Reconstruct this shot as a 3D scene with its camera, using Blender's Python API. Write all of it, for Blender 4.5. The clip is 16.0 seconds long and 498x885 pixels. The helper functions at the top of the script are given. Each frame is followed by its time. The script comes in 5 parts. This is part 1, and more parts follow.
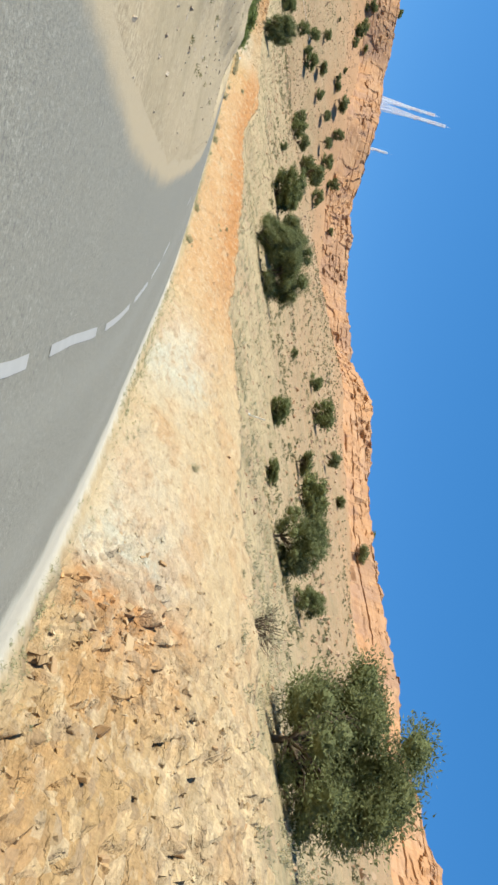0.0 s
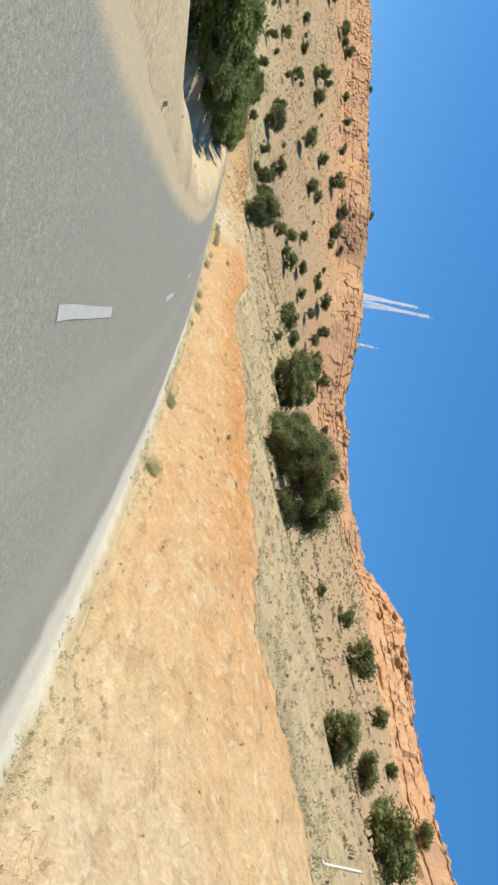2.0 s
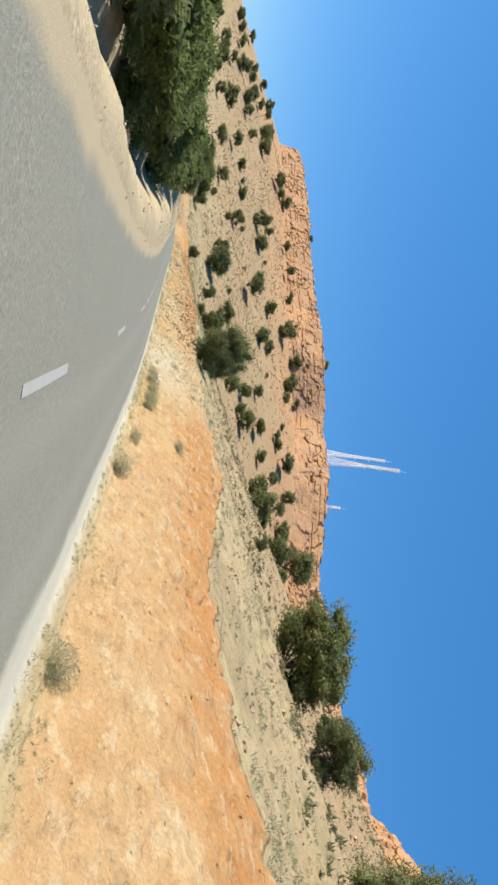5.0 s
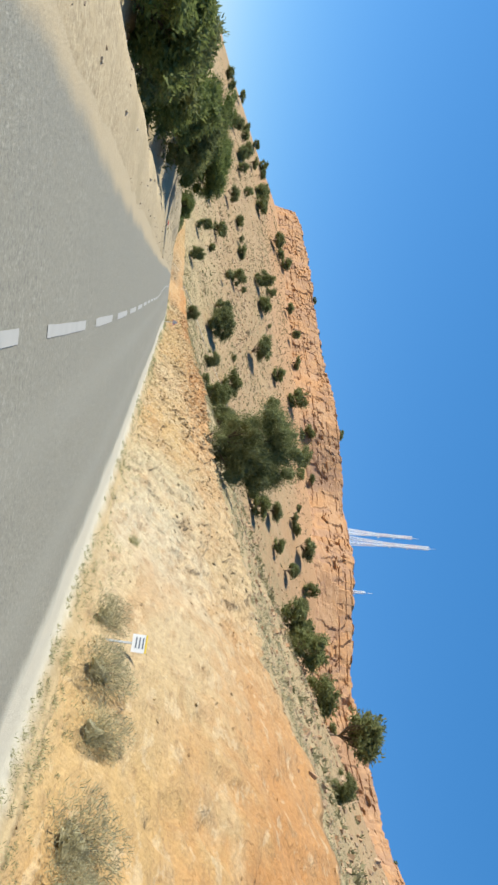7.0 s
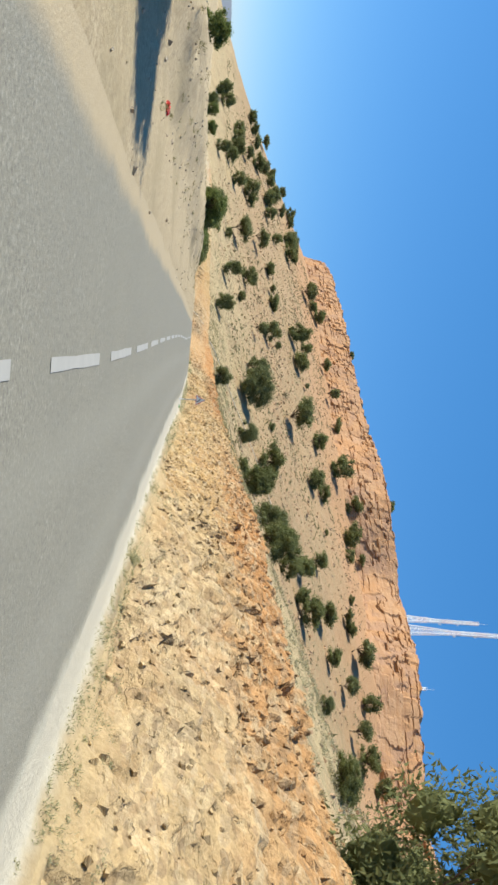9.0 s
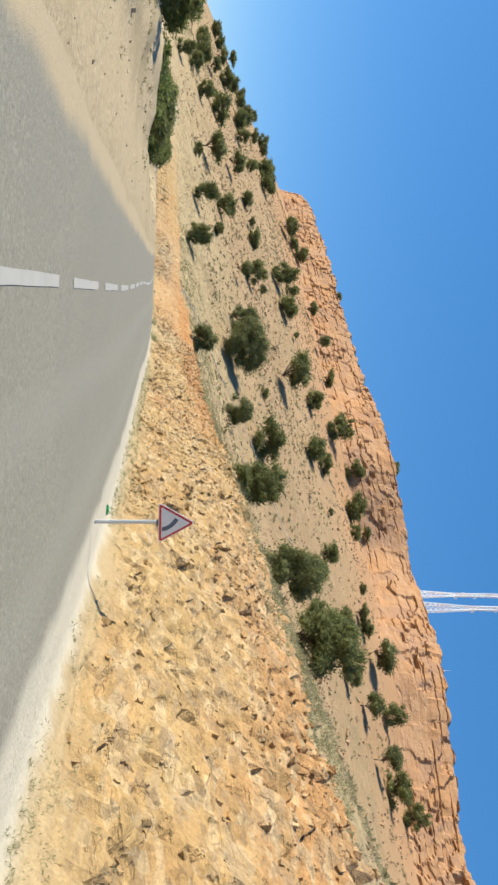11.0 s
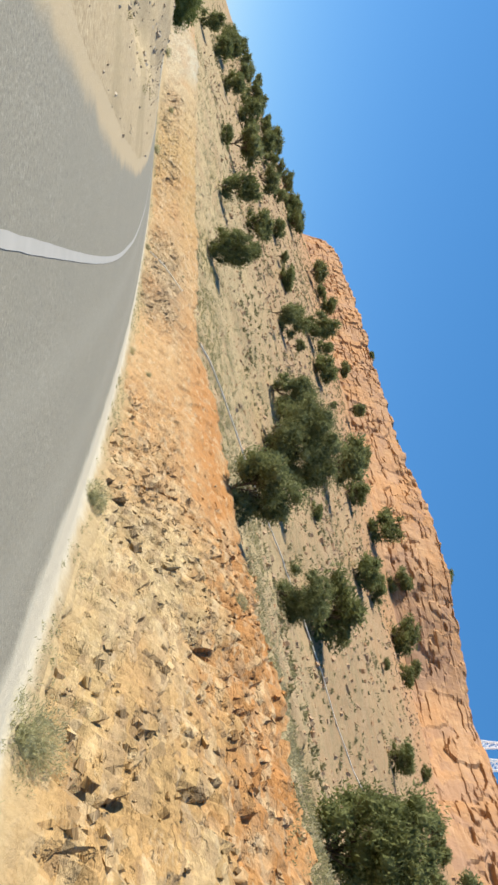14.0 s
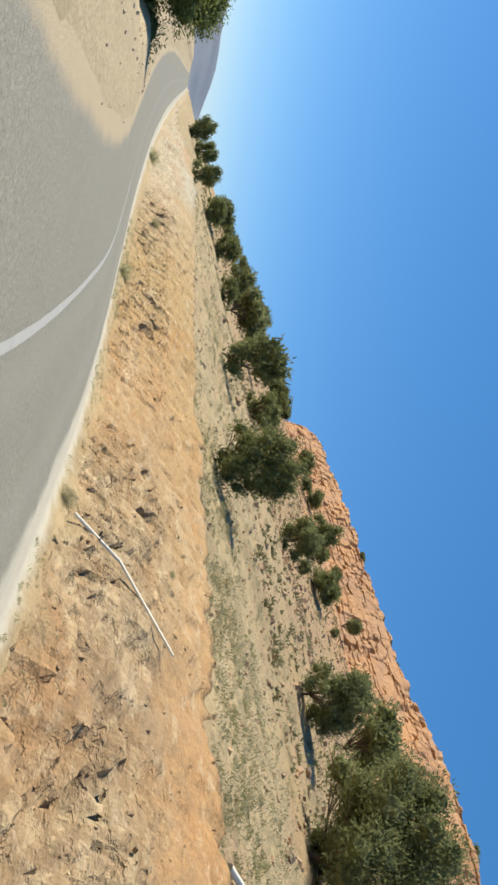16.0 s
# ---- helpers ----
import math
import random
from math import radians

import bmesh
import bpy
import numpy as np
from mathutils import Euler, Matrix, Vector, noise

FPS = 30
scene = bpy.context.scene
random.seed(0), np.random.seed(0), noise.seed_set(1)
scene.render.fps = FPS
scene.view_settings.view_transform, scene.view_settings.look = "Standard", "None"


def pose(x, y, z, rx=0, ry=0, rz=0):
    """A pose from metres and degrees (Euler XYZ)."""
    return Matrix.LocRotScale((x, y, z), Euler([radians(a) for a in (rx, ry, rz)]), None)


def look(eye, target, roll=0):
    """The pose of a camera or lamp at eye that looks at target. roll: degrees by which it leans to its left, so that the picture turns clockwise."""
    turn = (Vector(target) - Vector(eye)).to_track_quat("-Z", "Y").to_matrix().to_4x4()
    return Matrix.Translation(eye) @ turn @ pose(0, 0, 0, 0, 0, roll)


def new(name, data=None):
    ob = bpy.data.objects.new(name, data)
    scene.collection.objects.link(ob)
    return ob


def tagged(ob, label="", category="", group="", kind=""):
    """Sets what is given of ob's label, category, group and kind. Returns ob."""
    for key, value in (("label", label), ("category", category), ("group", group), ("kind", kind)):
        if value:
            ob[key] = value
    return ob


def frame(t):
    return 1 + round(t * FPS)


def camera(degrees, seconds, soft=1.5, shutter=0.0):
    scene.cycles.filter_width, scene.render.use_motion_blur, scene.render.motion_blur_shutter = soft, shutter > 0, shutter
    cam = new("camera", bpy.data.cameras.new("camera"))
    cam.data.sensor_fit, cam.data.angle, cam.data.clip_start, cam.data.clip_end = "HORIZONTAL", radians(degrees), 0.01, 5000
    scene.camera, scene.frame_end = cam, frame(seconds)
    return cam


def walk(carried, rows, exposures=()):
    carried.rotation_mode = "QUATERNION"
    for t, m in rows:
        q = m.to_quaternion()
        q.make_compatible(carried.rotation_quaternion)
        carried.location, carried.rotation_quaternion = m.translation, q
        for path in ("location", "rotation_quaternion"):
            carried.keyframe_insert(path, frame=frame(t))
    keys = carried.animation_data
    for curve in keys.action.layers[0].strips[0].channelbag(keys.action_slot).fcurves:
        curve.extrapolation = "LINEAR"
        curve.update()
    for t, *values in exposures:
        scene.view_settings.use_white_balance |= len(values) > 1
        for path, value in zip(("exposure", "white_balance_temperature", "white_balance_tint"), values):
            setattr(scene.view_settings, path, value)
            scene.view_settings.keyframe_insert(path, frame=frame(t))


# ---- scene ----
EXPOSURE = 0.67
cam = camera(32.3, 16.0, soft=2.8)
METRES, EYE = 300.0, 1.1
BASE = look((0, 0, EYE), (0, 10, EYE + 1.4), 104) @ pose(0, 0, 0, 90, 0, 0).inverted()
ROWS = [
    (0.0, 0.0, 0.0, 0.0, 0.0, 0.0, -0.0),
    (0.5, -0.0019, 0.0279, 0.0034, -1.09, 5.16, 1.23),
    (1.0, -0.0035, 0.0545, 0.0098, 0.32, 7.86, 2.02),
    (1.5, -0.0044, 0.0806, 0.018, 0.65, 11.13, 3.66),
    (2.0, -0.0051, 0.1077, 0.0271, 0.16, 13.31, 4.54),
    (2.5, -0.0055, 0.135, 0.0378, -0.54, 16.46, 6.23),
    (3.0, -0.0057, 0.1611, 0.0495, -2.44, 17.63, 7.67),
    (3.5, -0.0058, 0.1887, 0.0622, -1.46, 19.14, 8.63),
    (4.0, -0.0056, 0.2144, 0.076, -0.84, 20.02, 9.67),
    (4.5, -0.005, 0.2401, 0.0906, -1.25, 21.79, 9.77),
    (4.7, -0.0048, 0.2503, 0.0965, -1.6, 22.44, 9.41),
    (6.8, -0.0021, 0.3576, 0.1642, -1.01, 27.93, 11.55),
    (7.0, -0.0015, 0.3684, 0.1719, -0.71, 28.05, 11.48),
    (7.5, 0.0002, 0.396, 0.1924, 0.42, 29.99, 11.78),
    (8.0, 0.0018, 0.4233, 0.2137, 0.21, 29.88, 12.58),
    (8.5, 0.0035, 0.4512, 0.2357, 1.51, 32.17, 11.64),
    (9.0, 0.0054, 0.4795, 0.2581, 1.67, 32.29, 11.94),
    (9.2, 0.0062, 0.4905, 0.2669, 1.64, 31.26, 12.78),
    (11.3, 0.0137, 0.5975, 0.3535, 1.55, 28.57, 14.93),
    (11.5, 0.0144, 0.608, 0.3617, 2.33, 29.3, 14.5),
    (12.0, 0.0162, 0.634, 0.3821, 2.0, 28.93, 15.07),
    (12.5, 0.0177, 0.6573, 0.4014, 1.85, 28.62, 14.89),
    (13.0, 0.0195, 0.6824, 0.4218, 0.83, 28.43, 14.42),
    (13.5, 0.0212, 0.7081, 0.4428, 0.48, 30.1, 13.23),
    (14.0, 0.0228, 0.7317, 0.4629, -0.03, 31.56, 12.73),
    (14.5, 0.0248, 0.7541, 0.4838, -1.98, 33.23, 11.78),
    (15.0, 0.0266, 0.7757, 0.5051, -3.18, 35.19, 11.03),
    (15.5, 0.029, 0.796, 0.528, -3.01, 38.92, 12.16),
    (16.0, 0.0317, 0.8159, 0.5522, -3.17, 42.71, 12.5),
]
walk(cam, [(t, BASE @ pose(METRES * x, METRES * y, METRES * z, 90 + pitch, roll, yaw)) for t, x, y, z, yaw, pitch, roll in ROWS], [(0.0, EXPOSURE, 6100, 8), (1.0, EXPOSURE - 0.12, 6100, 8), (2.5, EXPOSURE, 6250, 8), (9.2, EXPOSURE, 6250, 8), (11.3, EXPOSURE, 6500, 10), (14.0, EXPOSURE, 6500, 10), (16.0, EXPOSURE - 0.08, 6500, 10)])

# ---------------------------------------------------------------- light and sky
SUN_TO = Vector((-0.75, -0.30, 0.58)).normalized()      # towards the sun
world = bpy.data.worlds.new("world")
scene.world = world
world.use_nodes = True
wn, wl = world.node_tree.nodes, world.node_tree.links
sky = wn.new("ShaderNodeTexSky")
sky.sky_type = "NISHITA"
sky.sun_disc = False
sky.sun_elevation = math.asin(SUN_TO.z)
sky.sun_rotation = math.atan2(SUN_TO.x, SUN_TO.y)
sky.altitude, sky.air_density, sky.dust_density, sky.ozone_density = 1500, 0.9, 0.0, 3.0
wn["Background"].inputs["Strength"].default_value = 0.0935
vivid = wn.new("ShaderNodeHueSaturation")
vivid.inputs["Saturation"].default_value = 1.14
clear = wn.new("ShaderNodeMix")                         # an even, clear blue over the whole vault
clear.data_type = "RGBA"
clear.inputs[0].default_value = 0.5
clear.inputs[7].default_value = (0.95, 2.5, 5.2, 1)
wl.new(sky.outputs[0], clear.inputs[6])
wl.new(clear.outputs[2], vivid.inputs["Color"])
wl.new(vivid.outputs[0], wn["Background"].inputs["Color"])
sun = new("sun", bpy.data.lights.new("sun", "SUN"))
sun.data.energy, sun.data.angle, sun.data.color = 5.0, radians(0.55), (1.0, 0.905, 0.74)
sun.matrix_world = look((0, 0, 60), Vector((0, 0, 60)) - SUN_TO)


# ---------------------------------------------------------------- numbers: noise, meshes
def lattice(ix, iy, iz, seed):
    h = (ix * 374761393 + iy * 668265263 + iz * 2147483647 + seed * 974711) & 0xFFFFFFFF
    h = ((h ^ (h >> 13)) * 1274126177) & 0xFFFFFFFF
    h = ((h ^ (h >> 16)) * 2246822519) & 0xFFFFFFFF
    return ((h ^ (h >> 15)) & 0xFFFFFF) / 16777215.0


def vnoise(x, y, z=0.0, seed=0):
    """Smooth value noise in 0 to 1, for arrays."""
    x, y, z = np.broadcast_arrays(np.asarray(x, float), np.asarray(y, float), np.asarray(z, float))
    fx, fy, fz = np.floor(x), np.floor(y), np.floor(z)
    ix, iy, iz = fx.astype(np.int64), fy.astype(np.int64), fz.astype(np.int64)
    u, v, w = x - fx, y - fy, z - fz
    u, v, w = u * u * (3 - 2 * u), v * v * (3 - 2 * v), w * w * (3 - 2 * w)
    out = 0.0
    for a in (0, 1):
        for b in (0, 1):
            for c in (0, 1):
                out = out + lattice(ix + a, iy + b, iz + c, seed) * (u if a else 1 - u) * (v if b else 1 - v) * (w if c else 1 - w)
    return out


def fbm(x, y, z=0.0, octaves=4, seed=0):
    """Layered noise about 0, within -1 to 1."""
    total, gain = 0.0, 0.5
    for k in range(octaves):
        total = total + gain * (2 * vnoise(x * 2.0**k, y * 2.0**k, np.asarray(z) * 2.0**k, seed + k) - 1)
        gain *= 0.5
    return total


def cells(x, y, seed=0):
    """Broken blocks: each cell's own number, and the distance to its crack."""
    fx, fy = np.floor(x).astype(np.int64), np.floor(y).astype(np.int64)
    d1 = np.full(x.shape, 9.0)
    d2 = np.full(x.shape, 9.0)
    own = np.zeros(x.shape)
    for a in (-1, 0, 1):
        for b in (-1, 0, 1):
            cx, cy = fx + a, fy + b
            px, py = cx + 0.12 + 0.76 * lattice(cx, cy, 0 * cx, seed), cy + 0.12 + 0.76 * lattice(cx, cy, 0 * cx, seed + 1)
            d = np.maximum(np.abs(x - px), np.abs(y - py)) * 0.6 + np.hypot(x - px, y - py) * 0.4
            near = d < d1
            d2 = np.where(near, d1, np.minimum(d2, d))
            own = np.where(near, lattice(cx, cy, 0 * cx, seed + 2), own)
            d1 = np.where(near, d, d1)
    return own, d2 - d1


def smooth(a, b, x):
    t = np.clip((x - a) / (b - a), 0, 1)
    return t * t * (3 - 2 * t)


def mesh_np(name, verts, faces, mats=(), shade=True, uv=None, values=None):
    """A mesh from arrays; all faces have the same number of corners."""
    verts, faces = np.asarray(verts, np.float32), np.asarray(faces, np.int32)
    me = bpy.data.meshes.new(name)
    me.vertices.add(len(verts))
    me.vertices.foreach_set("co", verts.ravel())
    me.loops.add(faces.size)
    me.loops.foreach_set("vertex_index", faces.ravel())
    me.polygons.add(len(faces))
    me.polygons.foreach_set("loop_start", np.arange(len(faces), dtype=np.int32) * faces.shape[1])
    me.update(calc_edges=True)
    me.polygons.foreach_set("use_smooth", np.full(len(faces), shade))
    if uv is not None:
        lay = me.uv_layers.new(name="UVMap")
        lay.data.foreach_set("uv", np.asarray(uv, np.float32)[faces.ravel()].ravel())
    for key, val in (values or {}).items():
        att = me.attributes.new(key, "FLOAT", "POINT")
        att.data.foreach_set("value", np.asarray(val, np.float32))
    for m in mats:
        me.materials.append(m)
    return me


def grid_faces(n, m):
    i = np.arange(n - 1)[:, None] * m + np.arange(m - 1)[None, :]
    return np.stack([i, i + m, i + m + 1, i + 1], -1).reshape(-1, 4)


def part(name, data, parent=None, label="", m=None):
    ob = new(name, data)
    ob.parent = parent
    if m is not None:
        ob.matrix_basis = m
    return tagged(ob, label)


def bm_mesh(name, bm, *mats, shade=False):
    me = bpy.data.meshes.new(name)
    bm.to_mesh(me)
    bm.free()
    for mt in mats:
        me.materials.append(mt)
    if shade:
        me.polygons.foreach_set("use_smooth", np.full(len(me.polygons), True))
    return me


# ---------------------------------------------------------------- the lie of the land
# the line along which the road runs: x, y and the road's height
LINE = [
    (0.0, 0.0, 0.00), (-1.8, 13.3, 0.49), (-5.4, 25.9, 0.84), (-10.0, 39.1, 1.27), (-15.4, 51.9, 1.59), (-21.7, 64.7, 1.84), (-28.6, 77.1, 2.13),
    (-35.6, 89.2, 2.28), (-43.4, 101.6, 2.39), (-52.3, 114.6, 2.61), (-62.3, 127.8, 2.77), (-72.9, 141.4, 2.90), (-83.2, 154.6, 3.06),
    (-93.0, 166.8, 3.19), (-102.7, 179.0, 3.35), (-112.4, 191.6, 3.58), (-121.7, 203.1, 3.64), (-131.6, 215.5, 3.74), (-141.4, 226.6, 3.74),
    (-151.6, 237.0, 3.58), (-163.0, 246.7, 3.39),
    (-171.5, 252.9, 3.2), (-181.0, 258.4, 3.0), (-191.0, 262.5, 2.65), (-201.0, 266.0, 2.35),
    (-215.0, 271.0, 2.1), (-240.0, 281.0, 1.9), (-272.0, 295.0, 1.7), (-330.0, 321.0, 1.4), (-430.0, 366.0, 1.0), (-560.0, 424.0, 0.5),
]
nodes = np.array([(3.2, -40.0, -1.2), (1.9, -20.0, -0.6)] + LINE)
node_s = np.r_[0, np.cumsum(np.hypot(*np.diff(nodes[:, :2], axis=0).T))]
node_s -= node_s[2]
line_s = np.arange(node_s[0], node_s[-1], 0.5)


def glide(ys):
    """A smooth curve through the nodes."""
    slope = np.gradient(ys, node_s)
    i = np.clip(np.searchsorted(node_s, line_s, "right") - 1, 0, len(node_s) - 2)
    h = node_s[i + 1] - node_s[i]
    t = (line_s - node_s[i]) / h
    a, b = 2 * t**3 - 3 * t**2 + 1, t**3 - 2 * t**2 + t
    return a * ys[i] + b * h * slope[i] + (1 - a) * ys[i + 1] + (t**3 - t**2) * h * slope[i + 1]


line_x, line_y, line_z = glide(nodes[:, 0]), glide(nodes[:, 1]), glide(nodes[:, 2])
line_h = np.unwrap(np.arctan2(np.gradient(line_y), np.gradient(line_x)))
line_h = np.convolve(np.pad(line_h, 20, mode="edge"), np.ones(41) / 41, "valid")


def at(s, d):
    """The place s metres along the road and d metres to its right, and the road's height there."""
    h = np.interp(s, line_s, line_h)
    return np.interp(s, line_s, line_x) + d * np.sin(h), np.interp(s, line_s, line_y) - d * np.cos(h), np.interp(s, line_s, line_z)


# foot of the cliff: x, y, height of the foot, height of the rock face
FOOT = np.array([
    (120.0, -60.0, 46.0, 7.0), (60.0, 95.0, 50.0, 6.0), (22.0, 172.0, 53.0, 4.5), (-20.0, 226.0, 54.0, 8.5), (-34.0, 262.0, 54.0, 5.0),
    (-44.0, 325.0, 63.0, 13.5), (-75.0, 350.0, 62.0, 12.0), (-106.0, 366.0, 60.0, 11.5), (-147.0, 376.0, 63.0, 12.5),
    (-190.0, 403.0, 65.0, 13.6), (-220.0, 404.5, 61.5, 17.0), (-256.0, 423.0, 62.5, 15.0), (-302.0, 446.0, 63.5, 13.5),
    (-350.0, 468.0, 64.0, 14.5), (-420.0, 503.0, 65.0, 13.5), (-452.0, 528.0, 66.0, 14.0), (-456.0, 560.0, 66.0, 10.0), (-430.0, 615.0, 64.0, 8.0)])
CLIFF_END = 17
CUT_TOP = np.array([(-40, 4.6), (10, 4.8), (28, 5.2), (40, 4.8), (56, 4.2), (80, 4.3), (95, 4.1), (112, 3.5), (133, 5.1), (150, 4.3),
                    (165, 4.1), (190, 4.5), (207, 4.9), (222, 4.3), (234, 5.1), (250, 4.8), (262, 4.2), (285, 4.1), (300, 3.8),
                    (312, 3.3), (325, 3.5), (342, 3.9), (378, 3.6), (395, 2.6), (410, 1.2), (430, 0.6)])


def to_foot(x, y):
    """Distance to the foot line, positive below it, with the foot's height and the rock's height there."""
    best = np.full(x.shape, 1e9)
    side, zf, hf = np.zeros(x.shape), np.zeros(x.shape), np.zeros(x.shape)
    for k in range(len(FOOT) - 1):
        a, b = FOOT[k], FOOT[k + 1]
        ux, uy = b[0] - a[0], b[1] - a[1]
        t = np.clip(((x - a[0]) * ux + (y - a[1]) * uy) / (ux * ux + uy * uy), 0, 1)
        dx, dy = x - a[0] - t * ux, y - a[1] - t * uy
        d = np.hypot(dx, dy)
        near = d < best
        best = np.where(near, d, best)
        side = np.where(near, np.sign(ux * dy - uy * dx), side)
        zf = np.where(near, a[2] + t * (b[2] - a[2]), zf)
        hf = np.where(near, a[3] + t * (b[3] - a[3]), hf)
    return best * side, zf, hf


TOE = 5.0


def rocky(s):
    """How much of the cut at s is broken rock rather than earth."""
    r = smooth(22, 12, s) + smooth(158, 172, s) * (1 - smooth(288, 296, s))
    r = r + 0.75 * smooth(300, 306, s) * (1 - smooth(318, 324, s)) + 0.6 * smooth(322, 332, s) + 0.35 * smooth(140, 146, s) * (1 - smooth(158, 166, s))
    return np.clip(r + 0.12, 0, 1)


def land(s, d):
    """The ground's height for arrays of s and d, with its masks: cut, hillside, broken rock."""
    x, y, zr = at(s, d)
    top = np.interp(s, CUT_TOP[:, 0], CUT_TOP[:, 1]) + 0.35 * fbm(s / 8, s * 0, octaves=2, seed=11)
    toe = TOE + 0.25 * fbm(s / 6, s * 0 + 7, octaves=2, seed=12)
    dtop = toe + top / 1.1
    # road bed, shoulder and verge
    z = np.where(d < 3.6, -0.05, -0.05 - 0.03 * smooth(3.6, 4.4, d))
    z = z + smooth(4.4, toe, d) * 0.22 * smooth(3.9, 5.0, d)
    # cut slope
    up = np.clip((d - toe) / (dtop - toe), 0, 1)
    lean = up + 0.10 * np.sin(up * np.pi) * (1 - 0.5 * up) - 0.06 * smooth(0.75, 1.0, up) * (1 - up)
    cut = smooth(toe - 0.3, toe + 0.3, d) * (1 - smooth(dtop - 0.25, dtop + 0.5, d))
    z = z + lean * top
    # hillside
    b, zf, hf = to_foot(x, y)
    a = np.maximum(d - dtop, 0)
    below = np.maximum(b, 0)
    t = a / np.maximum(a + below, 0.01)
    base = zr + top
    hill = base + (zf - base) * (0.86 * t + 0.14 * t * t)
    behind = np.maximum(-b, 0)
    crest = zf + (hf * 0.94 + 0.02 * behind) * smooth(3.0, 4.5, behind)
    hill = np.where(b > 0, hill, crest)
    right = d > dtop
    out = smooth(dtop, dtop + 4, d)
    lumps = 1.6 * fbm(x / 26, y / 26, octaves=4, seed=3) * np.clip(a / 25, 0, 1) + 0.28 * fbm(x / 3.1, y / 3.1, octaves=3, seed=4) * np.clip(a / 3, 0.15, 1)
    z = np.where(right, hill + lumps - 0.25 * (1 - out), zr + z)
    # relief of the cut: blocks where it is rock, rills and clods where it is earth
    rk = rocky(s) * (1 - smooth(284, 288, s) * smooth(6.1, 7.2, d + 0.5 * fbm(s / 2, d, seed=20)))
    v = (d - toe) * 1.5
    own, gap = cells(s / 0.95 + 0.45 * fbm(s, v, seed=21), v / 0.6 + 0.4 * fbm(s, v, 4.0, seed=22) + 0.25 * s, 5)
    own2, gap2 = cells(s / 0.62 + 0.3 * fbm(s * 2, v * 2, seed=23), v / 0.26 + 0.08 * s, 9)
    loose = smooth(0.40, 0.62, vnoise(s / 2.6, v / 1.8, seed=24))
    pits = smooth(0.66, 0.76, vnoise(s / 0.7, v / 0.36, seed=25)) * (0.25 + 0.75 * loose)
    q, j = v / 0.62 + 0.5 * fbm(s / 4, v / 3, octaves=3, seed=29), s / 1.35 + 0.6 * fbm(s / 2, v / 1.4, octaves=3, seed=30)
    beds = smooth(0.10, 0.0, np.abs(q - np.round(q))) * smooth(0.45, 0.6, vnoise(s / 3, v / 1.2, seed=38)) + smooth(0.07, 0.0, np.abs(j - np.round(j))) * smooth(0.5, 0.65, vnoise(s / 1.5, v / 1.5, seed=39))
    blocks = -0.16 * beds + 0.34 * fbm(s / 1.7, v / 1.1, octaves=3, seed=26) + 0.22 * fbm(s / 0.7, v / 0.45, octaves=2, seed=28) + loose * ((own - 0.5) * 0.20 + (own2 - 0.5) * 0.16 - 0.10 * (1 - smooth(0.0, 0.14, gap2))) - 0.34 * pits
    small = smooth(0.68, 0.80, vnoise(s / 0.34, v / 0.24, seed=45)) * (0.35 + 0.65 * smooth(0.4, 0.6, vnoise(s / 3.3, v / 2.1, seed=46)))
    blocks = blocks - 0.15 * small + 0.10 * (cells(s / 0.42 + 0.3 * v, v / 0.30, 47)[0] - 0.5)
    ruin = smooth(304, 307, s) * (1 - smooth(315, 318, s)) * (1 - smooth(6.1, 6.8, d + 0.4 * fbm(s / 1.5, d, seed=48)))
    blocks = blocks * (1 + 0.3 * ruin + 0.4 * smooth(20, 14, s))
    earth = 0.26 * fbm(s / 1.5, v / 1.7, octaves=3, seed=31) + 0.12 * fbm(s / 0.6, v / 0.55, octaves=1, seed=33) - 0.12 * smooth(0.70, 0.84, vnoise(s / 0.8, v / 0.34, seed=37)) - (0.08 + 0.06 * smooth(255, 265, s)) * small
    z = z + cut * (rk * blocks + (1 - 0.6 * rk) * earth + 0.3 * fbm(s / 7, v / 5, octaves=2, seed=35))
    # gravel on the other side, then a low bank and the fall to the valley
    e = -d
    bank = 0.35 * smooth(5.0, 7.5, e + 1.2 * fbm(s / 9, s * 0, octaves=2, seed=41))
    left = zr - 0.05 + 0.065 * smooth(1.75, 2.35, e + 0.25 * fbm(s / 2.5, s * 0, octaves=3, seed=40)) + bank - 0.10 * np.maximum(e - 9, 0) - 0.12 * np.maximum(e - 22, 0)
    left = left + smooth(2.2, 6, e) * ((0.10 + 0.22 * smooth(4.2, 6.0, e)) * fbm(x / 1.1, y / 1.1, octaves=4, seed=42) + 0.4 * fbm(x / 7, y / 7, octaves=2, seed=43) * smooth(6, 12, e))
    fall = np.interp(s, [60, 100, 140, 170, 240, 300, 320], [2.6, 2.7, 3.6, 3.8, 4.3, 4.3, 4.0])
    deep = 1.5 * smooth(44, 56, s) * (1 - smooth(160, 174, s)) + 1.5 * smooth(236, 248, s) * (1 - smooth(296, 308, s)) + 1.5 * smooth(318, 328, s) * (1 - smooth(350, 362, s))
    left = left - deep * smooth(0.0, 2.7, e - fall + 0.6 * fbm(s / 4, s * 0, octaves=3, seed=44))
    z = np.where(d < -1.6, left, z)
    # the sheet's borders go under the plain
    edge = np.maximum.reduce([smooth(52, 66, -d), 1 - smooth(node_s[0], node_s[0] + 8, s), smooth(node_s[-1] - 14, node_s[-1] - 2, s)])
    z = z * (1 - edge) - 14 * edge
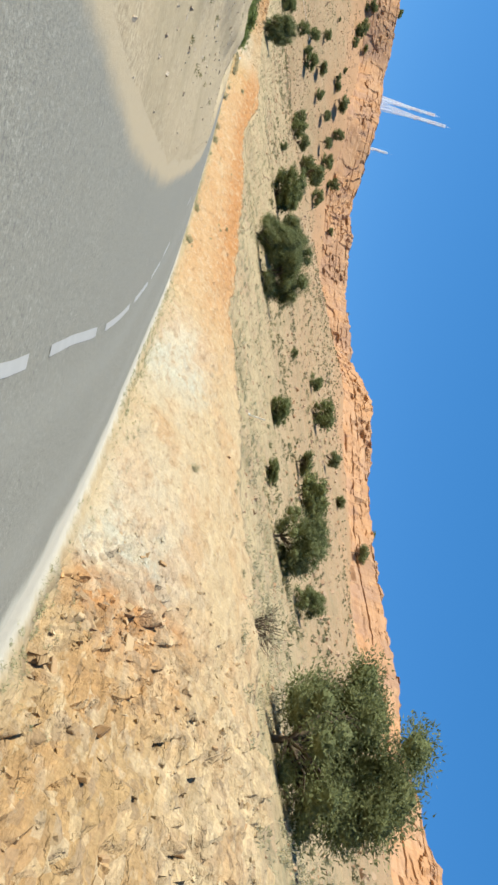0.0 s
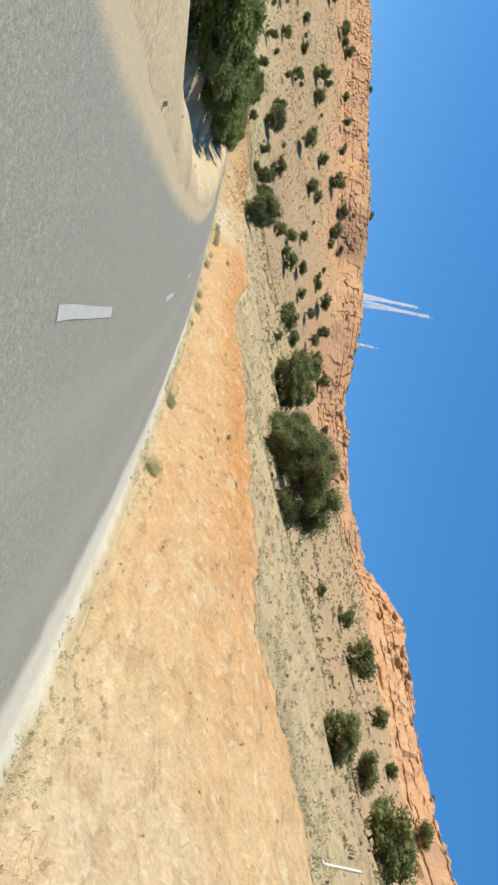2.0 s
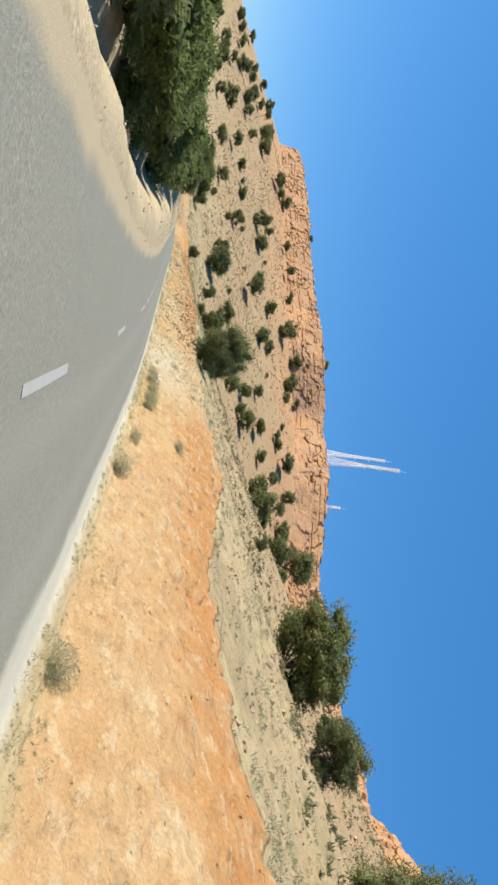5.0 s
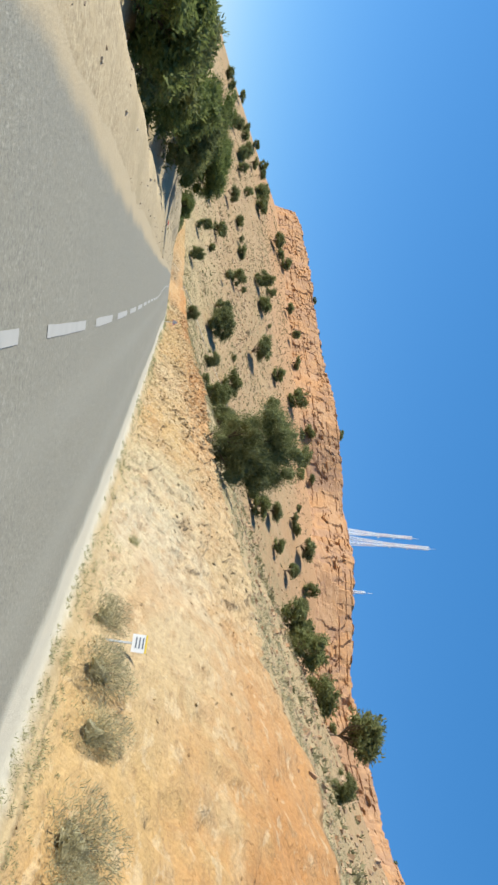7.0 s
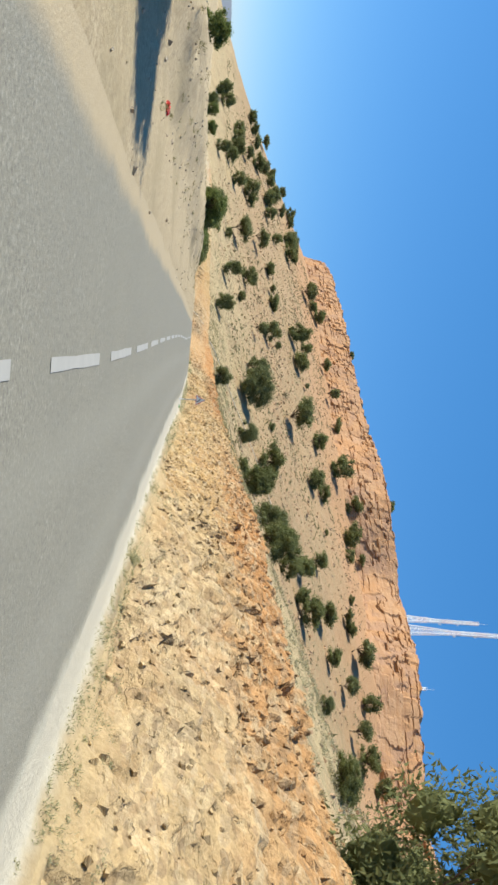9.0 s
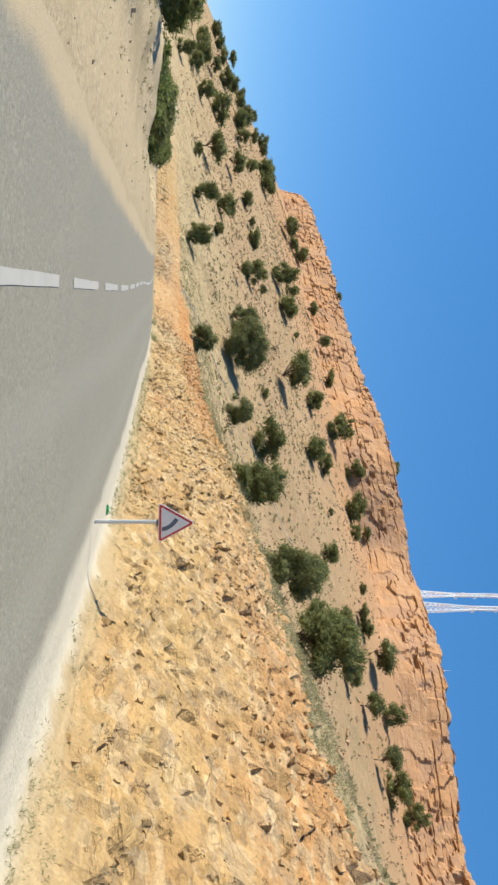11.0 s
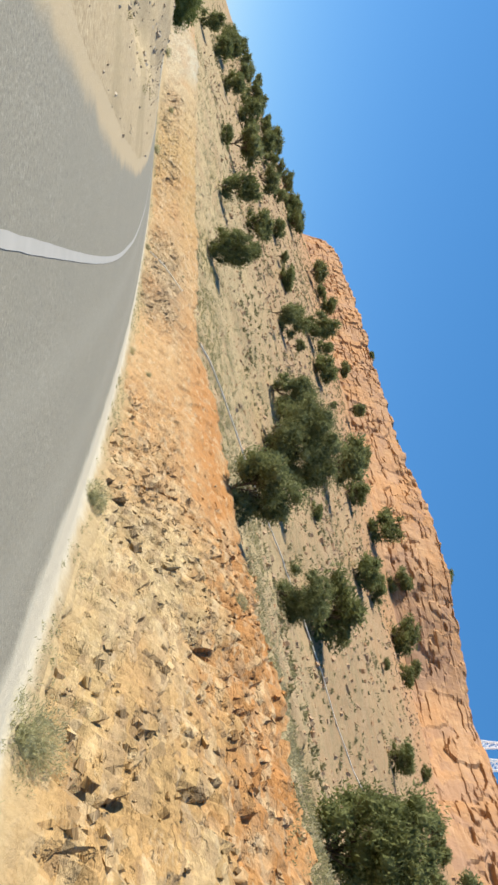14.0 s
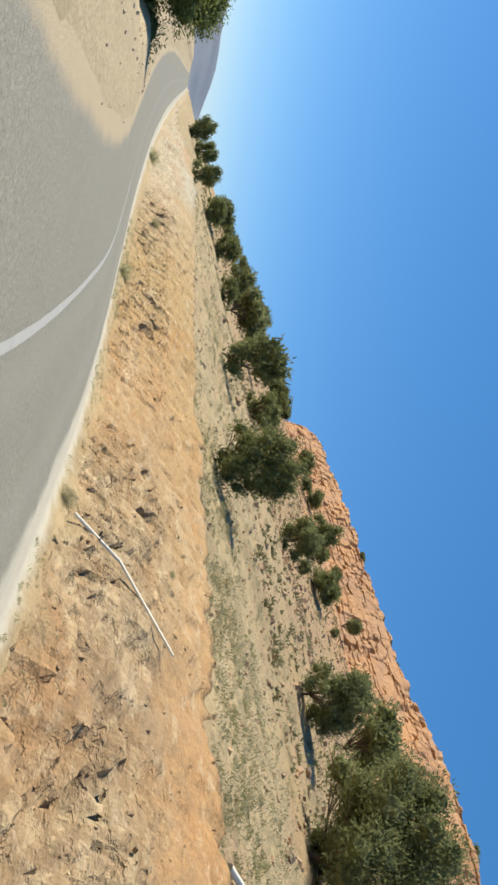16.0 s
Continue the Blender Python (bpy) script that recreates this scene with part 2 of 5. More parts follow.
    return x, y, z, cut * (d > 0), smooth(dtop - 0.3, dtop + 0.9, d), rk * cut


def along(x, y):
    """s and d of places in the plan."""
    s, d = np.zeros(x.shape), np.zeros(x.shape)
    px, py, ps, ph = line_x[::4], line_y[::4], line_s[::4], line_h[::4]
    for k in range(0, len(x), 4000):
        q = slice(k, k + 4000)
        i = np.argmin((x[q, None] - px) ** 2 + (y[q, None] - py) ** 2, 1)
        dx, dy = x[q] - px[i], y[q] - py[i]
        s[q] = ps[i] + dx * np.cos(ph[i]) + dy * np.sin(ph[i])
        d[q] = dx * np.sin(ph[i]) - dy * np.cos(ph[i])
    return np.clip(s, line_s[0], line_s[-1]), d


def ground_at(s, d):
    x, y, z, *_ = land(np.array([float(s)]), np.array([float(d)]))
    return Vector((x[0], y[0], z[0]))


# ---------------------------------------------------------------- materials
class Mat:
    """A small writer of node materials."""

    def __init__(self, name, rough=0.9, metal=0.0, spec=0.3):
        self.m = bpy.data.materials.new(name)
        self.m.use_nodes = True
        self.t = self.m.node_tree
        self.b = self.t.nodes["Principled BSDF"]
        self.b.inputs["Roughness"].default_value = rough
        self.b.inputs["Metallic"].default_value = metal
        self.b.inputs["Specular IOR Level"].default_value = spec

    def put(self, socket, v):
        if hasattr(v, "is_output"):
            self.t.links.new(v, socket)
        else:
            socket.default_value = (*v, 1) if isinstance(v, tuple) and len(v) == 3 and socket.type == "RGBA" else v

    def node(self, kind, out=0, props=None, **ins):
        n = self.t.nodes.new(kind)
        if kind == "ShaderNodeTexNoise":
            n.noise_dimensions = (props or {}).get("dim", "3D")
        for k, v in ins.items():
            self.put(n.inputs[k.replace("_", " ")], v)
        return n.outputs[out]

    def noise(self, where, scale, detail=5.0, rough=0.55, dist=0.0):
        return self.node("ShaderNodeTexNoise", 0, Vector=where, Scale=scale, Detail=detail, Roughness=rough, Distortion=dist)

    def voronoi(self, where, scale, out=0, feature="F1"):
        n = self.t.nodes.new("ShaderNodeTexVoronoi")
        n.feature = feature
        self.put(n.inputs["Vector"], where)
        n.inputs["Scale"].default_value = scale
        return n.outputs[out]

    def ramp(self, fac, stops, mode="LINEAR"):
        n = self.t.nodes.new("ShaderNodeValToRGB")
        n.color_ramp.interpolation = mode
        el = n.color_ramp.elements
        while len(el) < len(stops):
            el.new(0.5)
        for e, (p, c) in zip(el, stops):
            e.position, e.color = p, (*c, 1) if isinstance(c, tuple) else (c, c, c, 1)
        self.put(n.inputs[0], fac)
        return n.outputs[0]

    def mix(self, fac, a, b, mode="MIX"):
        n = self.t.nodes.new("ShaderNodeMix")
        n.data_type, n.blend_type = "RGBA", mode
        self.put(n.inputs[0], fac)
        self.put(n.inputs[6], a)
        self.put(n.inputs[7], b)
        return n.outputs[2]

    def math(self, op, a, b=0.0, c=0.0):
        n = self.t.nodes.new("ShaderNodeMath")
        n.operation = op
        for k, v in enumerate((a, b, c)):
            self.put(n.inputs[k], v)
        return n.outputs[0]

    def step(self, v, a, b, c=0.0, d=1.0):
        n = self.t.nodes.new("ShaderNodeMapRange")
        n.interpolation_type = "SMOOTHSTEP"
        for k, x in enumerate((v, a, b, c, d)):
            self.put(n.inputs[k], x)
        return n.outputs[0]

    def attr(self, name):
        n = self.t.nodes.new("ShaderNodeAttribute")
        n.attribute_name = name
        return n.outputs["Fac"]

    def coords(self, kind="Object"):
        return self.t.nodes.new("ShaderNodeTexCoord").outputs[kind]

    def split(self, v):
        n = self.t.nodes.new("ShaderNodeSeparateXYZ")
        self.put(n.inputs[0], v)
        return n.outputs

    def stretch(self, v, scale):
        n = self.t.nodes.new("ShaderNodeMapping")
        self.put(n.inputs["Vector"], v)
        n.inputs["Scale"].default_value = scale
        return n.outputs[0]

    def random(self):
        return self.t.nodes.new("ShaderNodeObjectInfo").outputs["Random"]

    def island(self):
        return self.t.nodes.new("ShaderNodeNewGeometry").outputs["Random Per Island"]

    def bump(self, height, strength=0.5, distance=0.05):
        n = self.t.nodes.new("ShaderNodeBump")
        n.inputs["Strength"].default_value, n.inputs["Distance"].default_value = strength, distance
        self.put(n.inputs["Height"], height)
        self.t.links.new(n.outputs[0], self.b.inputs["Normal"])

    def color(self, v, keep=0.81):
        if keep < 1:
            v = self.mix(1.0, v, (keep, keep, keep), "MULTIPLY")
        self.put(self.b.inputs["Base Color"], v)
        return self


def plain(name, rgb, rough=0.6, metal=0.0, vary=0.12, scale=8.0):
    m = Mat(name, rough, metal)
    n = m.noise(m.coords(), scale)
    m.color(m.mix(n, tuple(c * (1 - vary) for c in rgb), tuple(min(1, c * (1 + vary)) for c in rgb)), 1)
    m.bump(m.noise(m.coords(), scale * 6), 0.15, 0.01)
    return m.m


def ground_material():
    m = Mat("dry earth and broken rock", 0.95, 0, 0.15)
    p = m.coords()
    u = m.split(m.coords("UV"))
    cut, hill, rk = m.attr("cut"), m.attr("hill"), m.attr("rock")
    big, mid, fine = m.noise(p, 0.25, 6), m.noise(p, 1.6, 6), m.noise(p, 14, 5, 0.65)
    # gravel beside the road
    gravel = m.mix(m.step(fine, 0.3, 0.7), (0.37, 0.29, 0.175), (0.63, 0.52, 0.335))
    gravel = m.mix(m.step(mid, 0.42, 0.7, 0, 0.8), gravel, (0.50, 0.40, 0.245))
    gravel = m.mix(m.step(big, 0.50, 0.66, 0, 0.6), gravel, (0.37, 0.305, 0.18))
    gravel = m.mix(m.step(m.noise(p, 5.0, 4, 0.7), 0.55, 0.68, 0, 0.55), gravel, (0.29, 0.225, 0.13))
    pale = m.mix(fine, (0.53, 0.49, 0.385), (0.66, 0.615, 0.49))
    # the cut changes its earth along the road; the upper part is redder
    wob = m.math("MULTIPLY_ADD", m.math("SUBTRACT", m.noise(p, 0.22, 4, 0.6, 0.6), 0.5), 7.0, u[0])
    wob = m.math("MULTIPLY_ADD", m.math("SUBTRACT", u[1], 6.5), -0.9, wob)
    tt = m.math("DIVIDE", wob, 400.0)
    white, cream, orange, yellow, grey, mint, peach = (0.57, 0.50, 0.355), (0.55, 0.425, 0.245), (0.50, 0.25, 0.09), (0.53, 0.37, 0.17), (0.50, 0.425, 0.265), (0.53, 0.51, 0.39), (0.55, 0.36, 0.178)
    rust = (0.37, 0.26, 0.15)
    low = m.ramp(tt, [(0.0, (0.46, 0.315, 0.15)), (0.034, (0.48, 0.33, 0.155)), (0.0365, peach), (0.0395, orange), (0.042, mint), (0.050, white), (0.070, cream), (0.086, mint), (0.098, white), (0.113, cream), (0.128, peach), (0.30, peach), (0.335, yellow),
                      (0.362, white), (0.385, grey), (0.405, yellow), (0.46, cream), (0.50, yellow), (0.61, yellow), (0.625, peach), (0.645, yellow),
                      (0.68, yellow), (0.692, (0.53, 0.41, 0.22)), (0.703, (0.54, 0.42, 0.23)), (0.712, peach), (0.755, peach), (0.766, (0.42, 0.31, 0.18)), (0.781, rust), (0.792, (0.44, 0.34, 0.20)), (0.815, peach), (0.85, yellow), (0.92, white)])
    high = m.ramp(tt, [(0.0, cream), (0.095, cream), (0.12, peach), (0.17, orange), (0.33, orange), (0.37, cream), (0.41, peach), (0.50, orange), (0.57, peach), (0.61, yellow), (0.65, orange), (0.70, orange), (0.745, orange), (0.79, peach), (0.84, yellow), (0.90, cream), (0.915, mint), (0.94, mint), (0.955, peach), (0.98, orange)])
    face = m.mix(m.step(m.math("MULTIPLY_ADD", m.math("SUBTRACT", mid, 0.5), 2.5, u[1]), 6.1, 7.9), low, high)
    # bands and blotches of paler and redder earth, broken up at every scale
    warp = m.t.nodes.new("ShaderNodeVectorMath")
    warp.operation = "MULTIPLY_ADD"
    m.put(warp.inputs[0], m.node("ShaderNodeTexNoise", 1, Vector=p, Scale=1.1, Detail=4.0))
    warp.inputs[1].default_value = (0.22, 0.22, 0.22)
    m.put(warp.inputs[2], p)
    beds = m.t.nodes.new("ShaderNodeCombineXYZ")            # along the road, up the face
    m.put(beds.inputs[0], m.math("MULTIPLY", u[0], 0.36))
    m.put(beds.inputs[1], u[1])
    m.put(beds.inputs[2], m.split(p)[2])
    wob2 = m.t.nodes.new("ShaderNodeVectorMath")
    wob2.operation = "MULTIPLY_ADD"
    m.put(wob2.inputs[0], m.node("ShaderNodeTexNoise", 1, Vector=beds.outputs[0], Scale=1.3, Detail=4.0))
    wob2.inputs[1].default_value = (0.14, 0.14, 0.14)
    m.put(wob2.inputs[2], beds.outputs[0])
    w = wob2.outputs[0]
    face = m.mix(m.step(m.noise(w, 0.5, 6, 0.6, 0.3), 0.46, 0.66, 0, 0.6), face, m.mix(0.55, face, orange))
    face = m.mix(m.step(m.noise(w, 0.9, 6, 0.62), 0.52, 0.68, 0, 0.75), face, m.mix(0.7, face, (0.60, 0.475, 0.29)))
    face = m.mix(m.step(m.noise(w, 2.2, 5, 0.65), 0.54, 0.64, 0, 0.7), face, m.mix(0.65, face, (0.36, 0.23, 0.115)))
    face = m.mix(m.step(m.noise(w, 3.4, 5, 0.65), 0.55, 0.63, 0, 0.75), face, m.mix(0.65, face, (0.66, 0.54, 0.35)))
    face = m.mix(m.step(m.noise(w, 7.5, 4, 0.7), 0.58, 0.68, 0, 0.7), face, m.mix(0.7, face, (0.30, 0.19, 0.10)))
    stone = m.split(m.voronoi(m.stretch(w, (1, 1.3, 1)), 3.0, 1))
    chip = m.split(m.voronoi(m.stretch(w, (1, 1.2, 1)), 8.0, 1))
    tone = m.math("MULTIPLY_ADD", m.math("SUBTRACT", stone[0], 0.5), m.math("MULTIPLY_ADD", rk, 0.16, 0.04), 1.0)
    tone = m.math("MULTIPLY_ADD", m.math("SUBTRACT", chip[0], 0.5), m.math("MULTIPLY_ADD", rk, 0.20, 0.08), tone)
    tone = m.math("MULTIPLY_ADD", m.math("SUBTRACT", fine, 0.5), 0.9, tone)
    tone = m.math("MULTIPLY_ADD", m.math("MULTIPLY", m.math("SUBTRACT", m.island(), 0.38), m.attr("loose")), 0.5, tone)
    slab = m.split(m.voronoi(m.stretch(w, (1, 1.6, 1.3)), 4.6, 1))
    face = m.mix(m.math("MULTIPLY", m.step(slab[1], 0.82, 0.86, 0, 0.4), rk), face, (0.42, 0.335, 0.22))
    face = m.mix(m.math("MULTIPLY", m.step(slab[2], 0.84, 0.87, 0, 0.45), rk), face, (0.66, 0.53, 0.32))
    face = m.mix(m.math("MULTIPLY", m.step(chip[1], 0.84, 0.87, 0, 0.5), m.math("MULTIPLY_ADD", rk, 0.8, 0.2)), face, (0.33, 0.235, 0.14))
    shade = m.t.nodes.new("ShaderNodeCombineColor")
    for k in range(3):
        m.put(shade.inputs[k], tone)
    face = m.mix(1.0, face, shade.outputs[0], "MULTIPLY")
    # the slope above: greyer near the edge, browner with stones higher up
    grass = m.mix(mid, (0.46, 0.365, 0.205), (0.56, 0.45, 0.265))
    brown = m.mix(mid, (0.36, 0.24, 0.132), (0.45, 0.305, 0.172))
    upland = m.mix(m.step(m.math("MULTIPLY_ADD", big, 26.0, u[1]), 24, 62), grass, brown)
    upland = m.mix(m.step(m.noise(p, 0.11, 5, 0.6, 0.4), 0.50, 0.64, 0, 0.6), upland, (0.30, 0.23, 0.13))
    upland = m.mix(m.step(m.noise(p, 0.55, 5, 0.65, 0.5), 0.48, 0.60, 0, 0.5), upland, (0.31, 0.265, 0.15))
    upland = m.mix(m.step(m.noise(p, 0.2, 6, 0.65, 0.6), 0.52, 0.62, 0, 0.7), upland, (0.47, 0.335, 0.20))
    upland = m.mix(m.step(m.noise(p, 1.3, 4, 0.7), 0.52, 0.60, 0, 0.7), upland, (0.45, 0.335, 0.19))
    upland = m.mix(m.step(m.noise(p, 2.8, 4, 0.7), 0.54, 0.62, 0, 0.6), upland, (0.21, 0.18, 0.10))
    upland = m.mix(m.step(fine, 0.5, 0.8, 0, 0.4), upland, (0.46, 0.36, 0.215))
    # red scree below the cliff
    scree = m.mix(m.noise(p, 0.8, 5, 0.7), (0.40, 0.225, 0.115), (0.53, 0.335, 0.19))
    upland = m.mix(m.step(m.math("MULTIPLY_ADD", m.math("SUBTRACT", m.noise(p, 0.07, 5, 0.65), 0.5), 34.0, m.split(p)[2]), 40, 58, 0, 0.85), upland, scree)
    side = m.step(m.math("MULTIPLY_ADD", m.math("SUBTRACT", mid, 0.5), 0.45, u[1]), 4.42, 4.8)
    base = m.mix(m.step(u[1], 0.0, 1.0), gravel, m.mix(side, pale, m.mix(0.6, gravel, (0.40, 0.30, 0.155))))
    face = m.mix(1.0, face, (0.90, 0.895, 0.90), "MULTIPLY")
    col = m.mix(cut, base, face)
    m.color(m.mix(hill, col, upland))
    faces_up = m.math("ADD", m.math("MULTIPLY", m.noise(w, 9, 6, 0.68), 1.2), m.math("MULTIPLY", m.voronoi(w, 5.0), m.math("MULTIPLY_ADD", rk, 0.6, 0.15)))
    hollow = m.math("ADD", m.step(m.noise(w, 4.5, 4, 0.6), 0.56, 0.63), m.math("MULTIPLY", m.step(m.noise(w, 11, 2, 0.5), 0.58, 0.72), 0.35))
    faces_up = m.math("MULTIPLY_ADD", hollow, m.math("MULTIPLY_ADD", rk, -0.5, -0.35), faces_up)
    open_ground = m.math("ADD", m.math("MULTIPLY", m.noise(warp.outputs[0], 9, 6, 0.68), 1.2), m.math("MULTIPLY", m.voronoi(warp.outputs[0], 5.0), 0.15))
    contour = m.stretch(p, (0.22, 0.22, 1.5))
    ledges = m.math("ADD", m.math("MULTIPLY", m.noise(contour, 1.0, 5, 0.62, 0.5), 6.0), m.math("MULTIPLY", m.noise(p, 1.1, 4, 0.65), 2.6))
    open_ground = m.math("MULTIPLY_ADD", ledges, hill, open_ground)
    rough = m.node("ShaderNodeMix", 0, Factor=m.step(cut, 0.3, 0.7), A=open_ground, B=faces_up)
    m.bump(m.math("MULTIPLY", rough, m.math("MULTIPLY_ADD", m.math("MAXIMUM", cut, hill), 0.8, 0.2)), 0.72, 0.12)
    return m.m


def asphalt_material():
    m = Mat("sun-bleached asphalt", 0.88, 0, 0.3)
    p = m.coords()
    u = m.split(m.coords("UV"))
    grain, pebble = m.noise(p, 40, 4, 0.8), m.noise(p, 20, 3, 0.75)
    patch = m.noise(p, 0.5, 5, 0.6)
    col = m.mix(grain, (0.155, 0.146, 0.112), (0.42, 0.40, 0.315))
    col = m.mix(m.step(pebble, 0.53, 0.66, 0, 0.75), col, (0.42, 0.405, 0.33))
    col = m.mix(m.step(pebble, 0.47, 0.33, 0, 0.7), col, (0.18, 0.168, 0.142))
    col = m.mix(m.step(patch, 0.35, 0.7, 0, 0.45), col, (0.265, 0.255, 0.205))
    # paler wheel tracks and worn edge, dust blown in from the gravel
    track = m.math("ABSOLUTE", m.math("SUBTRACT", m.math("ABSOLUTE", m.math("SUBTRACT", u[1], 1.9)), 0.8))
    col = m.mix(m.step(track, 0.5, 0.0, 0, 0.3), col, (0.355, 0.342, 0.278))
    edge = m.math("MULTIPLY_ADD", m.math("SUBTRACT", m.noise(p, 0.45, 5, 0.65), 0.5), 0.6, u[1])
    dust = m.mix(grain, (0.44, 0.35, 0.215), (0.58, 0.475, 0.30))
    col = m.mix(m.step(edge, -1.6, -1.95, 0, 0.97), col, dust)
    col = m.mix(m.step(edge, 3.3, 3.6, 0, 0.9), col, (0.56, 0.525, 0.415))
    m.color(col)
    m.bump(m.math("ADD", grain, m.math("MULTIPLY", pebble, 0.6)), 0.5, 0.014)
    return m.m


def cliff_material():
    m = Mat("red sandstone cliff", 0.92, 0, 0.15)
    p = m.coords()
    strata = m.noise(m.stretch(p, (0.06, 0.06, 0.8)), 1.0, 6, 0.6, 0.4)
    blot = m.noise(p, 0.09, 5)
    fine = m.noise(p, 1.5, 6, 0.7)
    col = m.ramp(strata, [(0.3, (0.42, 0.245, 0.138)), (0.45, (0.48, 0.285, 0.155)), (0.58, (0.54, 0.345, 0.205)), (0.72, (0.45, 0.265, 0.145))])
    col = m.mix(m.step(blot, 0.42, 0.62, 0, 0.75), col, (0.55, 0.305, 0.145))
    col = m.mix(m.step(m.noise(p, 0.05, 4), 0.52, 0.66, 0, 0.6), col, (0.36, 0.23, 0.15))
    col = m.mix(m.step(fine, 0.55, 0.8, 0, 0.55), col, (0.60, 0.44, 0.30))
    col = m.mix(m.step(m.noise(m.stretch(p, (1, 1, 0.35)), 0.6, 5, 0.65), 0.58, 0.70, 0, 0.55), col, (0.30, 0.165, 0.095))
    col = m.mix(m.step(m.noise(m.stretch(p, (0.3, 0.3, 1.8)), 0.7, 5, 0.65), 0.56, 0.66, 0, 0.55), col, (0.33, 0.195, 0.12))
    col = m.mix(m.step(m.noise(p, 0.16, 4, 0.6, 0.5), 0.50, 0.60, 0, 0.6), col, (0.40, 0.255, 0.175))
    col = m.mix(m.step(m.noise(p, 0.3, 4, 0.6), 0.58, 0.66, 0, 0.6), col, (0.60, 0.385, 0.21))
    m.color(col, 0.77)
    m.bump(m.math("ADD", m.noise(p, 0.9, 7, 0.68), m.math("MULTIPLY", m.noise(m.stretch(p, (0.2, 0.2, 1.2)), 0.9, 4, 0.6), 0.4)), 0.5, 0.5)
    return m.m


def rock_material(name, a, b, c):
    m = Mat(name, 0.9, 0, 0.2)
    p = m.coords()
    col = m.ramp(m.math("FRACT", m.math("ADD", m.island(), m.random())), [(0.0, a), (0.5, b), (1.0, c)])
    col = m.mix(m.step(m.noise(p, 9, 5, 0.7), 0.4, 0.75, 0, 0.5), col, m.mix(0.5, col, (0.30, 0.20, 0.12)))
    m.color(col)
    m.bump(m.noise(p, 22, 5, 0.7), 0.5, 0.02)
    return m.m


def leaf_material(name, a, b, c):
    m = Mat(name, 0.75, 0, 0.12)
    t = m.ramp(m.island(), [(0.0, a), (0.55, b), (1.0, c)])
    t = m.mix(m.math("MULTIPLY", m.random(), 0.45), t, m.mix(0.4, t, (0.10, 0.10, 0.04)))
    t = m.mix(m.noise(m.coords(), 1.3, 3), t, m.mix(0.6, t, (0.10, 0.10, 0.05)))
    m.color(t, 1)
    n = m.t.nodes
    tr, ad = n.new("ShaderNodeBsdfTranslucent"), n.new("ShaderNodeMixShader")
    m.t.links.new(t, tr.inputs[0])
    ad.inputs[0].default_value = 0.42
    m.t.links.new(m.b.outputs[0], ad.inputs[1])
    m.t.links.new(tr.outputs[0], ad.inputs[2])
    m.t.links.new(ad.outputs[0], n["Material Output"].inputs[0])
    return m.m


def bark_material():
    m = Mat("grey-brown bark", 0.9, 0, 0.2)
    p = m.coords()
    n = m.noise(m.stretch(p, (1, 1, 0.25)), 12, 6, 0.7)
    m.color(m.mix(n, (0.07, 0.05, 0.035), (0.22, 0.17, 0.12)))
    m.bump(n, 0.8, 0.03)
    return m.m


GROUND, ASPHALT, CLIFF = ground_material(), asphalt_material(), cliff_material()
STONE = rock_material("ochre stone", (0.52, 0.35, 0.175), (0.55, 0.43, 0.26), (0.43, 0.27, 0.13))
HILLSTONE = rock_material("brown hill stone", (0.40, 0.24, 0.13), (0.54, 0.38, 0.24), (0.34, 0.26, 0.18))
LEAF = leaf_material("dark juniper foliage", (0.150, 0.185, 0.066), (0.225, 0.262, 0.098), (0.325, 0.355, 0.150))
LEAF_GREY = leaf_material("grey-green foliage", (0.160, 0.190, 0.076), (0.232, 0.268, 0.112), (0.335, 0.362, 0.172))
LEAF_GREEN = leaf_material("fresh green foliage", (0.115, 0.165, 0.043), (0.185, 0.245, 0.070), (0.275, 0.340, 0.110))
SHRUB = leaf_material("silvery dry scrub", (0.47, 0.435, 0.265), (0.57, 0.525, 0.335), (0.67, 0.62, 0.425))
OLIVE = leaf_material("olive-green verge scrub", (0.44, 0.44, 0.235), (0.54, 0.53, 0.31), (0.64, 0.61, 0.40))
STRAW = leaf_material("dry verge grass", (0.27, 0.26, 0.11), (0.40, 0.36, 0.18), (0.52, 0.46, 0.27))
BARK = bark_material()
PAINT = plain("worn white road paint", (0.38, 0.372, 0.335), 0.7, 0, 0.14, 3.0)
GALV = plain("pale galvanised steel", (0.62, 0.66, 0.68), 0.45, 0.35)
WHITE = plain("white enamel", (0.78, 0.79, 0.80), 0.4)
RED = plain("red enamel", (0.62, 0.045, 0.035), 0.4)
INK = plain("slate blue-black enamel", (0.12, 0.15, 0.20), 0.5)
MASTRED = plain("faded red mast paint", (0.84, 0.81, 0.82), 0.6)
MASTWHITE = plain("white mast paint", (0.82, 0.86, 0.89), 0.6)
PIPE = plain("pale plastic pipe", (0.72, 0.68, 0.58), 0.6)
LITTER_RED = plain("red plastic", (0.75, 0.06, 0.04), 0.4)
LITTER_GREEN = plain("green plastic", (0.05, 0.33, 0.12), 0.4)


# ---------------------------------------------------------------- ground, road, cliff
def steps(*runs):
    """Values from several runs (start, end, step), joined."""
    out = []
    for a, b, st in runs:
        out += list(np.arange(a, b - 1e-6, st))
    return np.array(out + [runs[-1][1]])


